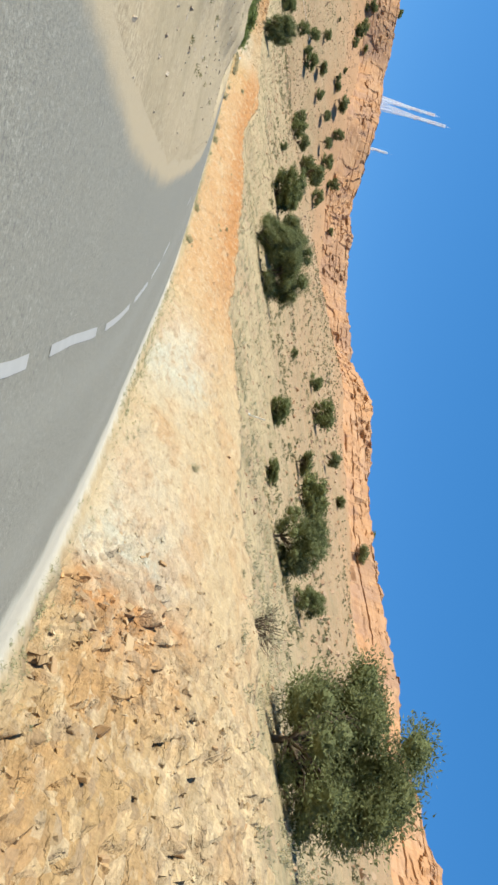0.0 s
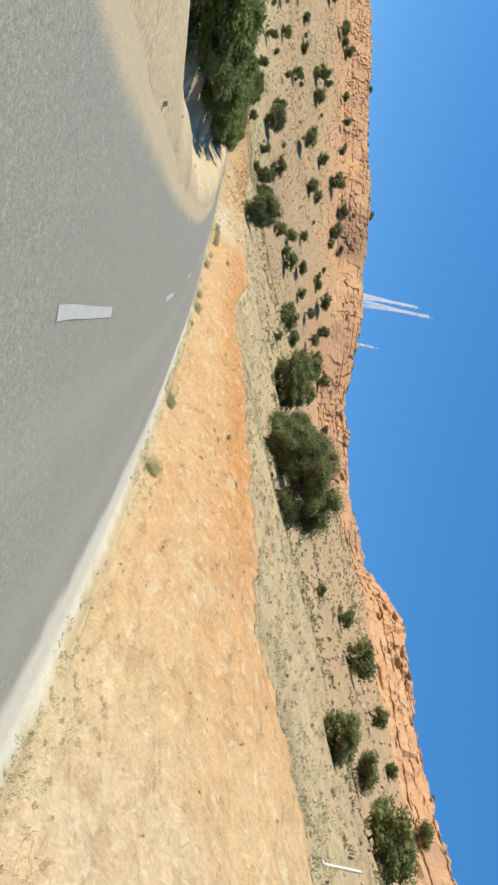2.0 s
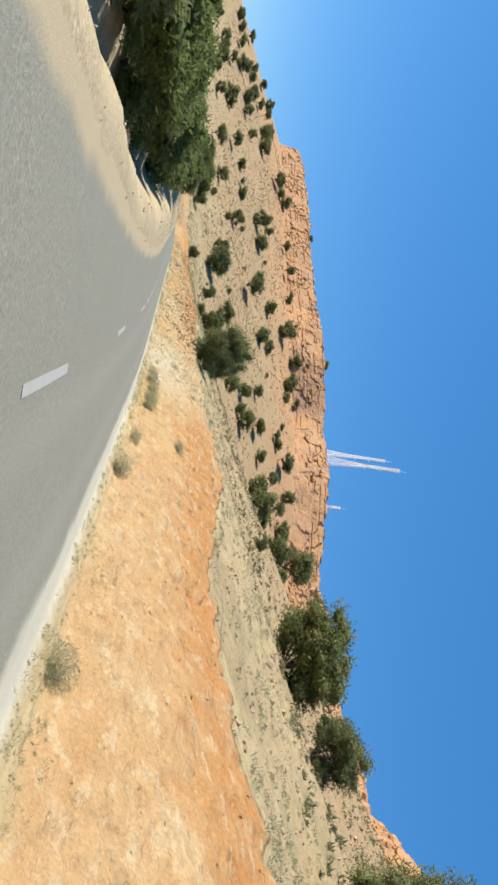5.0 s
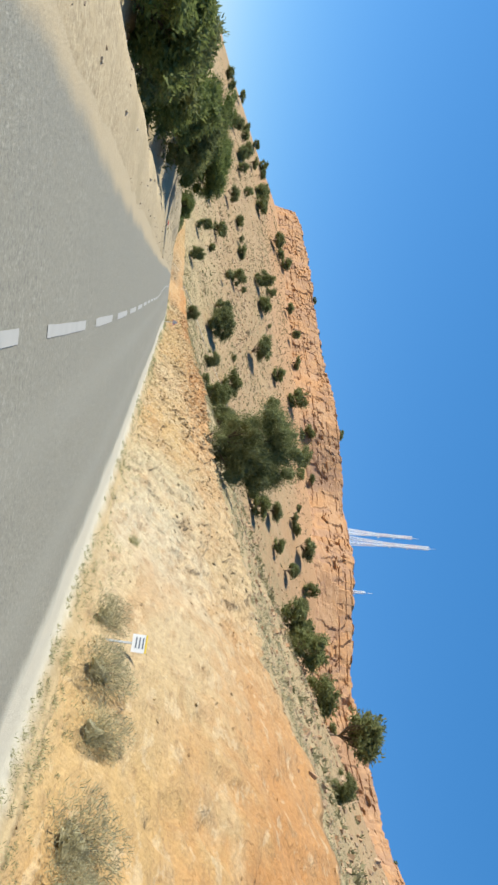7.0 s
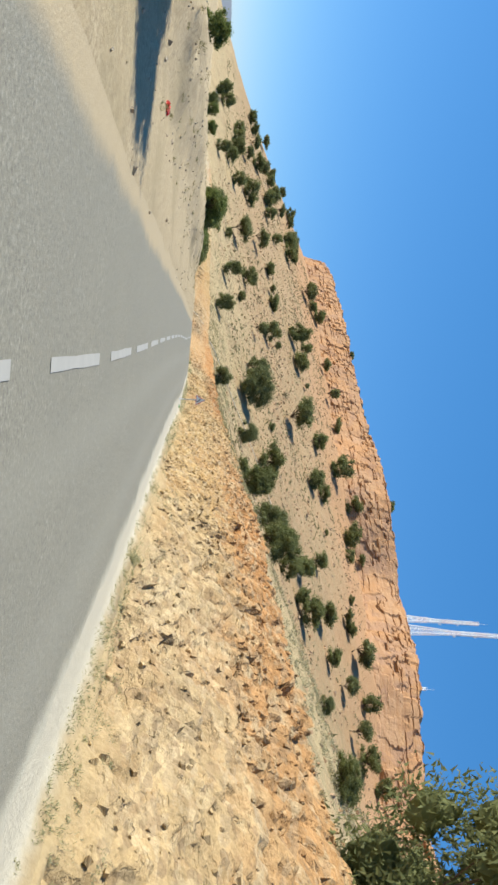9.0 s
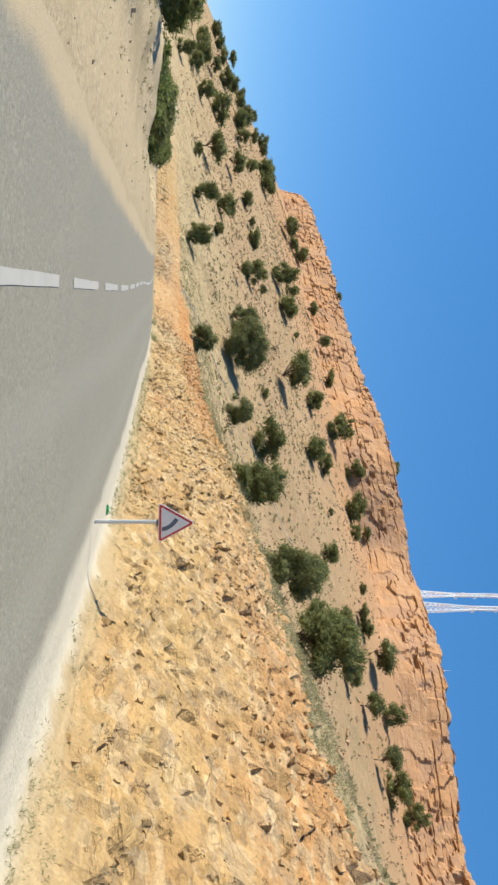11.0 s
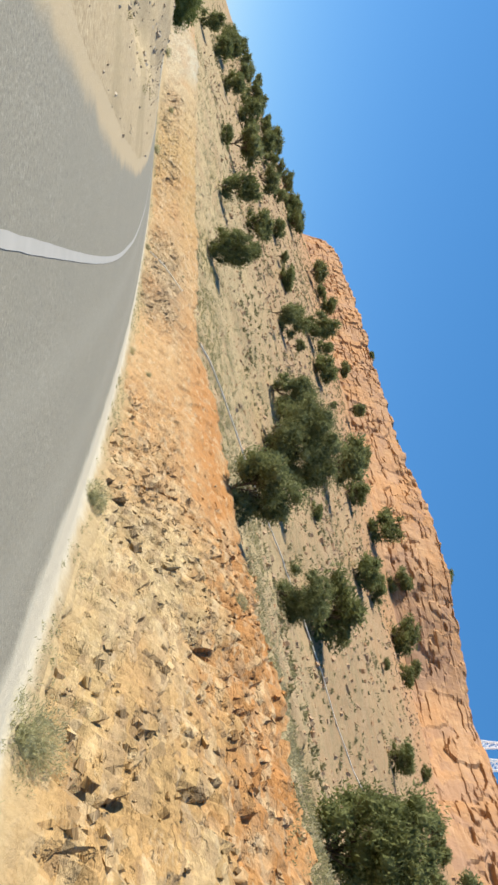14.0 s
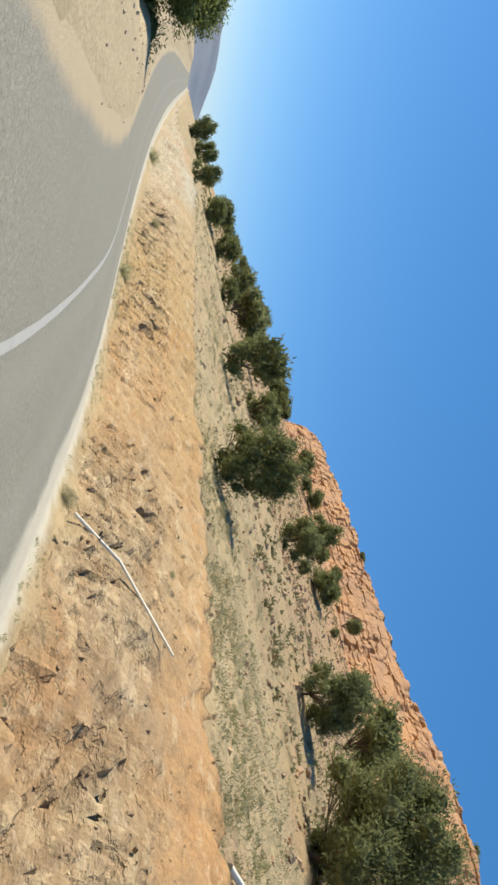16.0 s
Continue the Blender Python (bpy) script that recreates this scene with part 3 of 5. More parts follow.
grid_s = steps((node_s[0], 4, 1.0), (4, 352, 0.5), (352, 430, 0.8), (430, node_s[-1], 2.5))
grid_d = steps((-68, -30, 4.0), (-30, -12, 1.2), (-12, -1.6, 0.4), (-1.6, 4.0, 1.12), (4.0, 5.0, 0.2), (5.0, 9.6, 0.3), (9.6, 14, 0.4), (14, 37, 1.0))
SS, DD = np.meshgrid(grid_s, grid_d, indexing="ij")
gx, gy, gz, g_cut, g_hill, g_rock = land(SS.ravel(), DD.ravel())
gz = gz - 0.6 * smooth(5.0, 5.6, DD.ravel()) * (1 - smooth(9.0, 9.8, DD.ravel())) * ((SS.ravel() > 3) & (SS.ravel() < 353))
near = np.stack([gx, gy, gz], 1)
faces = grid_faces(len(grid_s), len(grid_d))[:, ::-1]
# the face of the cut, on a finer net
cut_s, cut_d = steps((2.5, 353.5, 0.12)), steps((4.75, 10.05, 0.085))
CS, CD = np.meshgrid(cut_s, cut_d, indexing="ij")
cx, cy, cz, c_cut, c_hill, c_rock = land(CS.ravel(), CD.ravel())
rim = np.minimum.reduce([CD.ravel() - 4.75, 10.05 - CD.ravel(), CS.ravel() - 2.5, 353.5 - CS.ravel()])
face = np.stack([cx, cy, cz + 0.012 - 0.10 * (rim < 0.02)], 1)
face_quads = grid_faces(len(cut_s), len(cut_d))[:, ::-1]
# the higher hillside, on a square net that dips under the finer one
hx, hy = np.meshgrid(np.arange(-640, 180, 3.4), np.arange(-90, 640, 3.4), indexing="ij")
n_hx, n_hy = hx.shape
hx, hy = hx.ravel(), hy.ravel()
hs, hd = along(hx, hy)
_, _, hz, h_cut, h_hill, h_rock = land(hs, hd)
rim = np.minimum.reduce([hx + 640, 176 - hx, hy + 90, 634 - hy])
hz = np.where(hd < 22, -14.0, hz - 2.6 * (1 - smooth(31, 36, hd)))
hz = hz * smooth(0, 14, rim) - 14 * (1 - smooth(0, 14, rim))
# the plain that carries on to the horizon belongs to the same sheet
fx, fy = np.meshgrid(np.linspace(-4400, 4400, 61), np.linspace(-4400, 4400, 61), indexing="ij")
fz = -12 - 55 * smooth(200, 2200, np.hypot(fx + 100, fy - 200)) + 6 * fbm(fx / 600, fy / 600, octaves=3, seed=51) * smooth(300, 900, np.hypot(fx + 100, fy - 200))
far = np.stack([fx.ravel(), fy.ravel(), fz.ravel()], 1)
upper = np.stack([hx, hy, hz], 1)
verts = np.vstack([near, face, upper, far])
coarse = len(faces)
faces = np.vstack([faces, face_quads + len(near), grid_faces(n_hx, n_hy) + len(near) + len(face), grid_faces(61, 61) + len(near) + len(face) + len(upper)])
blank = np.zeros(len(far))
uv = np.vstack([np.stack([SS.ravel(), DD.ravel()], 1), np.stack([CS.ravel(), CD.ravel()], 1), np.stack([hs, hd], 1), np.stack([blank, blank + 60], 1)])
ground = part("ground", mesh_np("ground", verts, faces, [GROUND], True, uv, {"cut": np.r_[g_cut, c_cut, 0 * hs, blank], "hill": np.r_[g_hill, c_hill, 0 * hs + 1, blank + 1], "rock": np.r_[g_rock, c_rock, 0 * hs, blank]}))
flat = np.full(len(faces), True)
flat[coarse:coarse + len(face_quads)] = c_rock[face_quads[:, 0]] < 0.3
ground.data.polygons.foreach_set("use_smooth", flat)
tagged(ground, "dry ochre hillside with a raw earth road cut and gravel verges", "ground", kind="structure")


def ribbon(name, s0, s1, d0, d1, lift, mat, ds=0.7, cols=2, ragged=0.0):
    """A flat strip that follows the road."""
    ss = np.linspace(s0, s1, max(2, int((s1 - s0) / ds)))
    dd = np.linspace(0, 1, cols)
    S2, D2 = np.meshgrid(ss, dd, indexing="ij")
    lo = d0 + ragged * fbm(ss / 0.9, ss * 0, octaves=3, seed=61)
    hi = d1 + ragged * fbm(ss / 0.9, ss * 0 + 5, octaves=3, seed=62)
    D3 = lo[:, None] + (hi - lo)[:, None] * D2
    x, y, z = at(S2.ravel(), D3.ravel())
    return mesh_np(name, np.stack([x, y, z + lift], 1), grid_faces(len(ss), cols)[:, ::-1], [mat], True, np.stack([S2.ravel(), D3.ravel()], 1))


road = part("road", ribbon("road", node_s[0] + 1, node_s[-1] - 20, -2.5, 3.6, 0.0, ASPHALT, 0.6, 14, 0.16))
tagged(road, "sun-bleached grey asphalt road with dusty worn edges", "road", kind="structure")


def centre(s):
    """How far the road's middle line lies to the right of the line of the land."""
    return np.interp(s, [0, 6, 9, 17, 22, 26, 29, 40, 55, 67, 80, 84, 100, 130, 140, 175, 222, 241, 258, 262, 271, 279, 288, 293, 300, 307, 316, 330],
                     [0.6, 0.58, 0.46, 0.55, 0.72, 0.75, 0.57, 0.14, 0.2, 0.32, 0.62, 0.7, 0.5, 0.2, 0.27, 0.27, -0.17, -0.2, -0.24, -0.2, -0.06, 0.09, 0.26, 0.4, 0.48, 0.66, 0.65, 1.0])


def dash_mesh(s0, s1, half=0.06):
    ss = np.linspace(s0, s1, max(2, int((s1 - s0) / 0.5)))
    c = centre(ss)
    rag = 0.012 * fbm(ss * 3, ss * 0, octaves=2, seed=63)
    S2 = np.stack([ss, ss], 1).ravel()
    x, y, z = at(S2, np.stack([c - half + rag, c + half - rag], 1).ravel())
    return mesh_np("road_marking", np.stack([x, y, z + 0.006], 1), grid_faces(len(ss), 2)[:, ::-1], [PAINT])


DASHES = [(3.0, 6.6), (7.6, 11.1), (12.2, 16.2), (17.35, 21.3), (22.6, 25.8), (26.9, 29.6)]
DASHES += [(39.6 + 13.45 * k, 42.8 + 13.45 * k) for k in range(7)]
DASHES += [(126.1 + 4.58 * k, 129.3 + 4.58 * k) for k in range(10)] + [(171.9 + 4.31 * k, 175.0 + 4.31 * k) for k in range(17)]
for a, b in DASHES:
    part("road_marking", dash_mesh(a, b), road)
part("road_marking", dash_mesh(245.1, 334), road)


def cliff_mesh():
    f = FOOT[:CLIFF_END + 1]
    run = np.r_[0, np.cumsum(np.hypot(*np.diff(f[:, :2], axis=0).T))]
    u = np.arange(0, run[-1], 0.6)
    x, y, zf, h = (np.interp(u, run, f[:, k]) for k in range(4))
    soft = np.ones(15) / 15
    x, y = (np.convolve(np.pad(q, 7, mode="edge"), soft, "valid") for q in (x, y))
    tx, ty = np.gradient(x), np.gradient(y)
    ln = np.hypot(tx, ty)
    nx, ny = -ty / ln, tx / ln                       # out of the face, towards the road
    v = np.r_[np.linspace(-1, -0.05, 9), np.linspace(0.0, 1.0, 64), [1.01, 1.02, 1.02, 1.0]]
    back = np.r_[np.zeros(73), [1.2, 3.5, 8.0, 14.0]]
    U, Vv = np.meshgrid(u, v, indexing="ij")
    B = np.meshgrid(u, back, indexing="ij")[1]
    H = h[:, None]
    up = np.where(Vv < 0, Vv * 8.0, Vv * H)
    skyline = 1.3 * fbm(U / 18, U * 0, octaves=4, seed=71) + 0.9 * (cells(U / 4 + 0.6 * fbm(U / 9, U * 0, seed=74), U * 0 + 0.5, 73)[0] - 0.5) + 0.5 * fbm(U / 2.2, U * 0, octaves=2, seed=70)
    up = up + skyline * np.clip(Vv, 0, 1)
    # beds that stand out or back, blocks between joints, a few hollows, and massive panels between
    bed = up + 1.1 * fbm(U / 50, U * 0, octaves=3, seed=80) + 0.12 * fbm(U / 3, U * 0, octaves=2, seed=83)
    q = bed / 2.1 + 0.9 * vnoise(U / 40, bed / 5, seed=91)
    layer = np.floor(q)
    li = layer.astype(np.int64)
    own, gap = cells(U / 6.5 + 0.35 * fbm(U / 6, up / 5, seed=75), up / 6.0 + 0.4 * fbm(U / 9, up / 6, seed=90), 77)
    own2, gap2 = cells(U / 2.4 + 0.25 * fbm(U / 2, up, seed=78) + 3.7 * lattice(li, 0 * li, 0 * li, 92), q * 1.0, 79)
    massive = smooth(0.40, 0.58, vnoise(U / 13, up / 7, seed=86))
    ledge = (lattice(li, 0 * li, 0 * li, 84) - 0.5) * (0.3 + 0.7 * vnoise(U / 14, layer, seed=85))
    seam = smooth(0.09, 0.02, np.abs(q - np.round(q))) * smooth(0.56, 0.66, vnoise(U / 9, np.round(q) * 3.3, seed=87))
    joint = (1 - smooth(0, 0.05, gap)) * smooth(0.50, 0.65, vnoise(U / 5, up / 4, seed=81))
    cave = smooth(0.80, 0.86, vnoise(U / 3.0, bed / 2.0, seed=82))
    tilt = (own - 0.5) * (up % 6.0 - 3.0) * 0.12
    push = 2.0 * fbm(U / 34, up / 80, octaves=2, seed=72) + 0.5 * fbm(U / 10, up / 10, octaves=2, seed=88) + 0.14 * fbm(U / 1.8, up / 1.3, octaves=2, seed=76) + 1.4
    push = push + 0.75 * (own - 0.5) + tilt + (1 - 0.85 * massive) * (0.75 * (own2 - 0.5) + 0.35 * ledge - 0.12 * (1 - smooth(0, 0.08, gap2)))
    push = push - 0.42 * seam - 0.08 * joint - 1.0 * cave * (1 - 0.7 * massive)
    push = push - 0.20 * np.maximum(0, Vv) * H
    push = np.where(Vv < 0, push * (1 + 0.6 * Vv) + 5.0 * np.abs(Vv) ** 1.2, push)
    X = x[:, None] + nx[:, None] * (push - B)
    Y = y[:, None] + ny[:, None] * (push - B)
    Z = zf[:, None] + up + 0.25 * fbm(U / 2, B / 2, octaves=3, seed=83)
    return mesh_np("cliff", np.stack([X.ravel(), Y.ravel(), Z.ravel()], 1), grid_faces(len(u), len(v))[:, ::-1], [CLIFF], False)


cliff = tagged(part("cliff", cliff_mesh()), "long red-orange sandstone cliff band along the hilltop", "cliff", kind="structure")


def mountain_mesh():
    """A far range, coloured blue-grey as if seen through haze."""
    a = np.radians(np.linspace(20, 175, 160))
    r = 3300 + 500 * fbm(a * 3, a * 0, octaves=2, seed=91)
    rows = []
    crest = 60 + 60 * (fbm(a * 5, a * 0, octaves=5, seed=92) + 0.5) + 120 * smooth(radians(68), radians(76), a) - 35 * smooth(radians(66), radians(60), a)
    for k, t in enumerate(np.linspace(0, 1, 14)):
        rr = r + 900 * t + 120 * fbm(a * 12, a * 0 + t * 4, octaves=3, seed=93)
        z = -75 + (crest + 75) * (t ** 0.9) + 14 * fbm(a * 26, a * 0 + t * 6, octaves=3, seed=94) * (1 - t)
        rows.append(np.stack([-np.sin(a) * rr - 100, np.cos(a) * rr + 150, z], 1))
    V = np.stack(rows, 1).reshape(-1, 3)
    m = Mat("haze-tinted blue mountain", 1.0, 0, 0.0)
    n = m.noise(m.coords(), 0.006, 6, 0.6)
    # no haze in the air: its blue is painted into the base colour
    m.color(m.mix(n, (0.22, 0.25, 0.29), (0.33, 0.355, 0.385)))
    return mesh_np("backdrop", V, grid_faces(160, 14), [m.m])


tagged(part("backdrop", mountain_mesh()), "haze-tinted blue mountain range far beyond the valley", "mountain", kind="structure")


# ---------------------------------------------------------------- plants
rng = np.random.RandomState(7)


def tube(points, radii, sides=6):
    """Vertices and quads of a round branch along points."""
    pts = np.asarray(points, float)
    t = np.gradient(pts, axis=0)
    t /= np.linalg.norm(t, axis=1, keepdims=True) + 1e-9
    ref = np.where(np.abs(t[:, 2:3]) > 0.9, [[1.0, 0, 0]], [[0, 0, 1.0]])
    a = np.cross(t, ref)
    a /= np.linalg.norm(a, axis=1, keepdims=True) + 1e-9
    b = np.cross(t, a)
    ang = np.arange(sides) * 2 * np.pi / sides
    ring = pts[:, None] + np.asarray(radii)[:, None, None] * (np.cos(ang)[None, :, None] * a[:, None] + np.sin(ang)[None, :, None] * b[:, None])
    n = len(pts)
    i = np.arange(n - 1)[:, None] * sides + np.arange(sides)[None]
    j = np.arange(n - 1)[:, None] * sides + (np.arange(sides)[None] + 1) % sides
    return ring.reshape(-1, 3), np.stack([i, j, j + sides, i + sides], -1).reshape(-1, 4)


def join(pieces):
    vs, fs, k = [], [], 0
    for v, f in pieces:
        vs.append(v)
        fs.append(f + k)
        k += len(v)
    return np.vstack(vs), np.vstack(fs)


def sprigs(centres, out, size, r, long=2.6):
    """Small leaf blades at centres, turned roughly along out."""
    n = len(centres)
    d = out + 0.9 * r.normal(size=(n, 3))
    d /= np.linalg.norm(d, axis=1, keepdims=True) + 1e-9
    w = np.cross(d, r.normal(size=(n, 3)))
    w /= np.linalg.norm(w, axis=1, keepdims=True) + 1e-9
    s = (size * (0.6 + 0.8 * r.rand(n)))[:, None]
    tip = centres + d * s * long * 0.5
    tail = centres - d * s * long * 0.5
    v = np.stack([tail - w * s * 0.25, tail * 0.4 + tip * 0.6 - w * s * 0.5, tip, tail * 0.4 + tip * 0.6 + w * s * 0.5], 1).reshape(-1, 3)
    return v, np.arange(4 * n).reshape(-1, 4)


def needles(centres, out, size, r, long=2.6):
    """Pointed three-cornered leaf sprays at centres, turned roughly along out."""
    n = len(centres)
    d = out + 0.8 * r.normal(size=(n, 3))
    d /= np.linalg.norm(d, axis=1, keepdims=True) + 1e-9
    w = np.cross(d, r.normal(size=(n, 3)))
    w /= np.linalg.norm(w, axis=1, keepdims=True) + 1e-9
    s = (size * (0.6 + 0.8 * r.rand(n)))[:, None]
    tail = centres - d * s * long * 0.35
    v = np.stack([tail - w * s * 0.55, centres + d * s * long * 0.65, tail + w * s * 0.55], 1).reshape(-1, 3)
    return v, np.arange(3 * n).reshape(-1, 3)


def halves(quads):
    return np.vstack([quads[:, [0, 1, 2]], quads[:, [0, 2, 3]]])


def round_block(n):
    """A rounded block of n x n quads a side."""
    g = np.linspace(-1, 1, n + 1)
    a, b = (q.ravel() for q in np.meshgrid(g, g, indexing="ij"))
    sides = []
    for ax in range(3):
        for sgn in (-1.0, 1.0):
            v = np.zeros((len(a), 3))
            v[:, ax], v[:, (ax + 1) % 3], v[:, (ax + 2) % 3] = sgn, a * sgn, b
            sides.append((v / np.linalg.norm(v, axis=1, keepdims=True), grid_faces(n + 1, n + 1)))
    return join(sides)


def tree_meshes(seed, leaves, leaf, low, mat, open_=0.0, core=3):
    """Trunk and crown of a tree one metre high and one metre across."""
    r = np.random.RandomState(seed)
    mid = 0.50 if low else 0.60
    tall = 0.46 if low else 0.37
    n = 64 if core > 2 else 30
    dirs = r.normal(size=(n, 3))
    dirs /= np.linalg.norm(dirs, axis=1, keepdims=True)
    dirs[:, 2] = np.where(dirs[:, 2] < -0.5, -dirs[:, 2] * 0.4, dirs[:, 2])
    reach = 0.48 + 0.40 * r.rand(n)
    clump = np.stack([dirs[:, 0] * 0.46 * reach, dirs[:, 1] * 0.46 * reach, mid + dirs[:, 2] * tall * reach], 1)
    clump += 0.04 * np.clip(r.normal(size=(n, 3)), -1.4, 1.4) * [1, 1, 0.6]
    if low:
        k = n // 4
        clump[:k, 2] = 0.07 + 0.32 * r.rand(k)
        clump[:k, :2] *= 1.05
    size = (0.105 + 0.075 * r.rand(n)) * (0.8 if core > 2 else 1.0)
    wood = []
    base = np.array([0.0, 0, -0.06])
    fork = np.array([0.05 * r.normal(), 0.05 * r.normal(), 0.10 if low else 0.20])
    wood.append(tube([base, base * 0.5 + fork * 0.5 + [0.015, 0, 0], fork], [0.024, 0.019, 0.016]))
    for k in r.permutation(n)[:16]:
        m1 = fork * 0.55 + clump[k] * 0.45 + 0.04 * r.normal(size=3)
        wood.append(tube([fork, m1, clump[k]], [0.011, 0.007, 0.002], 5))
        for _ in range(2):
            q = clump[k] + size[k] * np.clip(r.normal(size=3), -1, 1) * 0.7
            wood.append(tube([m1, (m1 + q) / 2 + 0.02 * r.normal(size=3), q], [0.005, 0.003, 0.001], 4))
    pick = r.choice(n, leaves, p=size**2 / (size**2).sum())
    d = r.normal(size=(leaves, 3))
    d /= np.linalg.norm(d, axis=1, keepdims=True)
    rad = 0.42 + 0.72 * r.rand(leaves) ** (0.8 + open_)
    c = clump[pick] + d * (size[pick] * rad)[:, None] * [1.12, 1.12, 0.95]
    c += 0.02 * r.normal(size=c.shape)
    c[:, 2] = np.maximum(c[:, 2], 0.015)
    v, f = needles(c, d + [0, 0, 0.35], leaf, r)
    # dense inner foliage that fills the clumps
    lv, lf = round_block(core)
    inner = []
    for k in range(n):
        q = lv * (0.36 + 0.36 * vnoise(lv[:, 0:1] * 2.1 + k, lv[:, 1:2] * 2.1, lv[:, 2:3] * 2.1, seed)) * size[k]
        q = q + clump[k]
        q[:, 2] = np.maximum(q[:, 2], 0.03)
        inner.append((q, halves(lf)))
    v, f = join(inner + [(v, f)])
    tv, tf = join(wood)
    return mesh_np("trunk", tv, tf, [BARK]), mesh_np("crown", v, f, [mat], False)


FAR_TREES = [tree_meshes(100 + k, 2700, 0.0300, k % 3 != 1, (LEAF, LEAF_GREY, LEAF)[k % 3], 0.0, 2) for k in range(6)]
NEAR_TREES = [tree_meshes(200 + k, 15000, 0.0142, True, (LEAF_GREY, LEAF)[k % 2], 0.1, 3) for k in range(4)]
LUSH_TREES = [tree_meshes(300 + k, 8000, 0.0215, True, LEAF_GREEN if k else LEAF, 0.1, 3) for k in range(3)]
FINE_TREES = [tree_meshes((200, 203)[k], 45000, 0.0082, True, LEAF_GREY, 0.1, 4) for k in range(2)]
FINE_GREEN = [tree_meshes(451, 38000, 0.0094, True, LEAF_GREEN, 0.1, 4)]
tree_count = 0


def plant(x, y, high, wide, sort, label, sink=0.0, group="trees on the hillside", name="tree", category="tree"):
    """A tree on the ground at x, y."""
    global tree_count
    s, d = along(np.array([float(x)]), np.array([float(y)]))
    z = land(s, d)[2][0]
    ob = new(name)
    trunk, crown = sort[tree_count % len(sort)]
    turn = 47.0 * tree_count + 13.0
    tree_count += 1
    ob.matrix_basis = Matrix.LocRotScale((x, y, z - sink), Euler((0, 0, radians(turn))), (wide, wide, high))
    part("trunk", trunk, ob)
    part("crown", crown, ob)
    return tagged(ob, label, category, group)


FIRST_SLOPE = [(4.6, 97.6, 4.1, 6.4), (1, 105, 2.2, 4), (-14.9, 130, 1.3, 1.6), (28.4, 168.9, 3, 4.1), (-0.7, 157.1, 3.8, 3.4), (-8.2, 151.6, 5, 6.5),
               (7.1, 165.2, 2.2, 2.8), (17.2, 175.3, 3.8, 5.6), (-13.6, 156.6, 2.9, 3.4), (-73.8, 199.5, 4, 4.2), (-66.5, 206, 5.8, 7.4), (-82, 216, 4.4, 5.6),
               (-74.5, 226, 5.5, 7), (-88, 247, 5, 5.5), (-98.8, 330, 5.5, 6.9), (-139.1, 288.1, 4.9, 5.3)]
SECOND_SLOPE = [(-94.1, 357.8, 3.9, 4.9), (-138.5, 308, 5.5, 7.5), (-141.1, 306, 3.7, 4), (-123.3, 339.5, 5.8, 4.9), (-119.2, 347.4, 5.3, 7.7),
                (-115.2, 361.2, 6, 5.2), (-132.5, 336.1, 4.7, 5.4), (-135.6, 326.6, 3.8, 5.1), (-149.2, 310.1, 4.7, 4.7), (-144.2, 324, 4.5, 6.4),
                (-163.8, 292.4, 5.6, 7), (-135, 357.5, 5.2, 5.2), (-146.1, 353.6, 6, 8.1), (-159.2, 328, 3.7, 4.6), (-151.4, 351.4, 3.2, 4.3),
                (-154.1, 349.2, 3.2, 4.2)]
THIRD_SLOPE = [(-179.8, 304.6, 1.5, 2.4), (-164.6, 364.4, 1.6, 2.9), (-178.6, 352.5, 1.6, 2.2), (-207.1, 284.3, 5.3, 3.6), (-210.3, 296.8, 2.2, 2.7),
               (-210.2, 307.2, 4.2, 3), (-193.8, 358.2, 3.8, 5.9), (-186.1, 382.8, 3.3, 4.7), (-205.8, 336.4, 7.8, 9.8), (-228.2, 294.9, 2, 3.2),
               (-197, 390.2, 6.8, 9.1), (-193.7, 401, 3.7, 4.4), (-233.3, 314.6, 4.8, 5.9), (-228.8, 330.8, 5.7, 5.7), (-231.4, 340.4, 3, 2.4),
               (-220.7, 373.3, 5.4, 6.8), (-192.7, 348.7, 5.5, 6.5)]
FOURTH_SLOPE = [(-248.8, 313.3, 6.3, 7.4), (-214.8, 402.6, 6.9, 6.9), (-222.3, 390.2, 8.5, 8.1), (-244.2, 376.1, 2.3, 2.3), (-258, 352, 3.8, 6.2),
                (-249.9, 371, 6.1, 7.2), (-265.2, 353.7, 2.8, 2.8), (-284.2, 315.2, 5.3, 4), (-263.1, 372.2, 8.4, 6.8), (-279.9, 346.6, 5.8, 6.5),
                (-288, 330, 5.6, 5.6), (-277.2, 357.5, 3.7, 5.2), (-258.2, 419.1, 4.4, 7), (-274.5, 394.3, 5, 4.2), (-308.7, 353.4, 6.1, 9.7),
                (-277.3, 425.3, 6.5, 5.6)]
FAR_SLOPE = [(-318.5, 342.8, 6.5, 6.5), (-341.6, 336.9, 7.2, 5.9), (-298.6, 434.1, 5.6, 6.3), (-343.8, 343.3, 6.1, 5.4), (-330.2, 395.6, 4.8, 4.8),
             (-350.6, 371.3, 4.8, 5.7), (-342.9, 394, 5.9, 5.5), (-354.9, 397, 6.1, 8.5), (-326.6, 462, 4.1, 4.1), (-350.1, 422.7, 6.8, 11.7),
             (-338.4, 466.5, 6, 5.1), (-348.5, 444.8, 7.8, 11.2), (-344, 456.7, 6.9, 8), (-347.2, 453.4, 4.6, 5.7)]
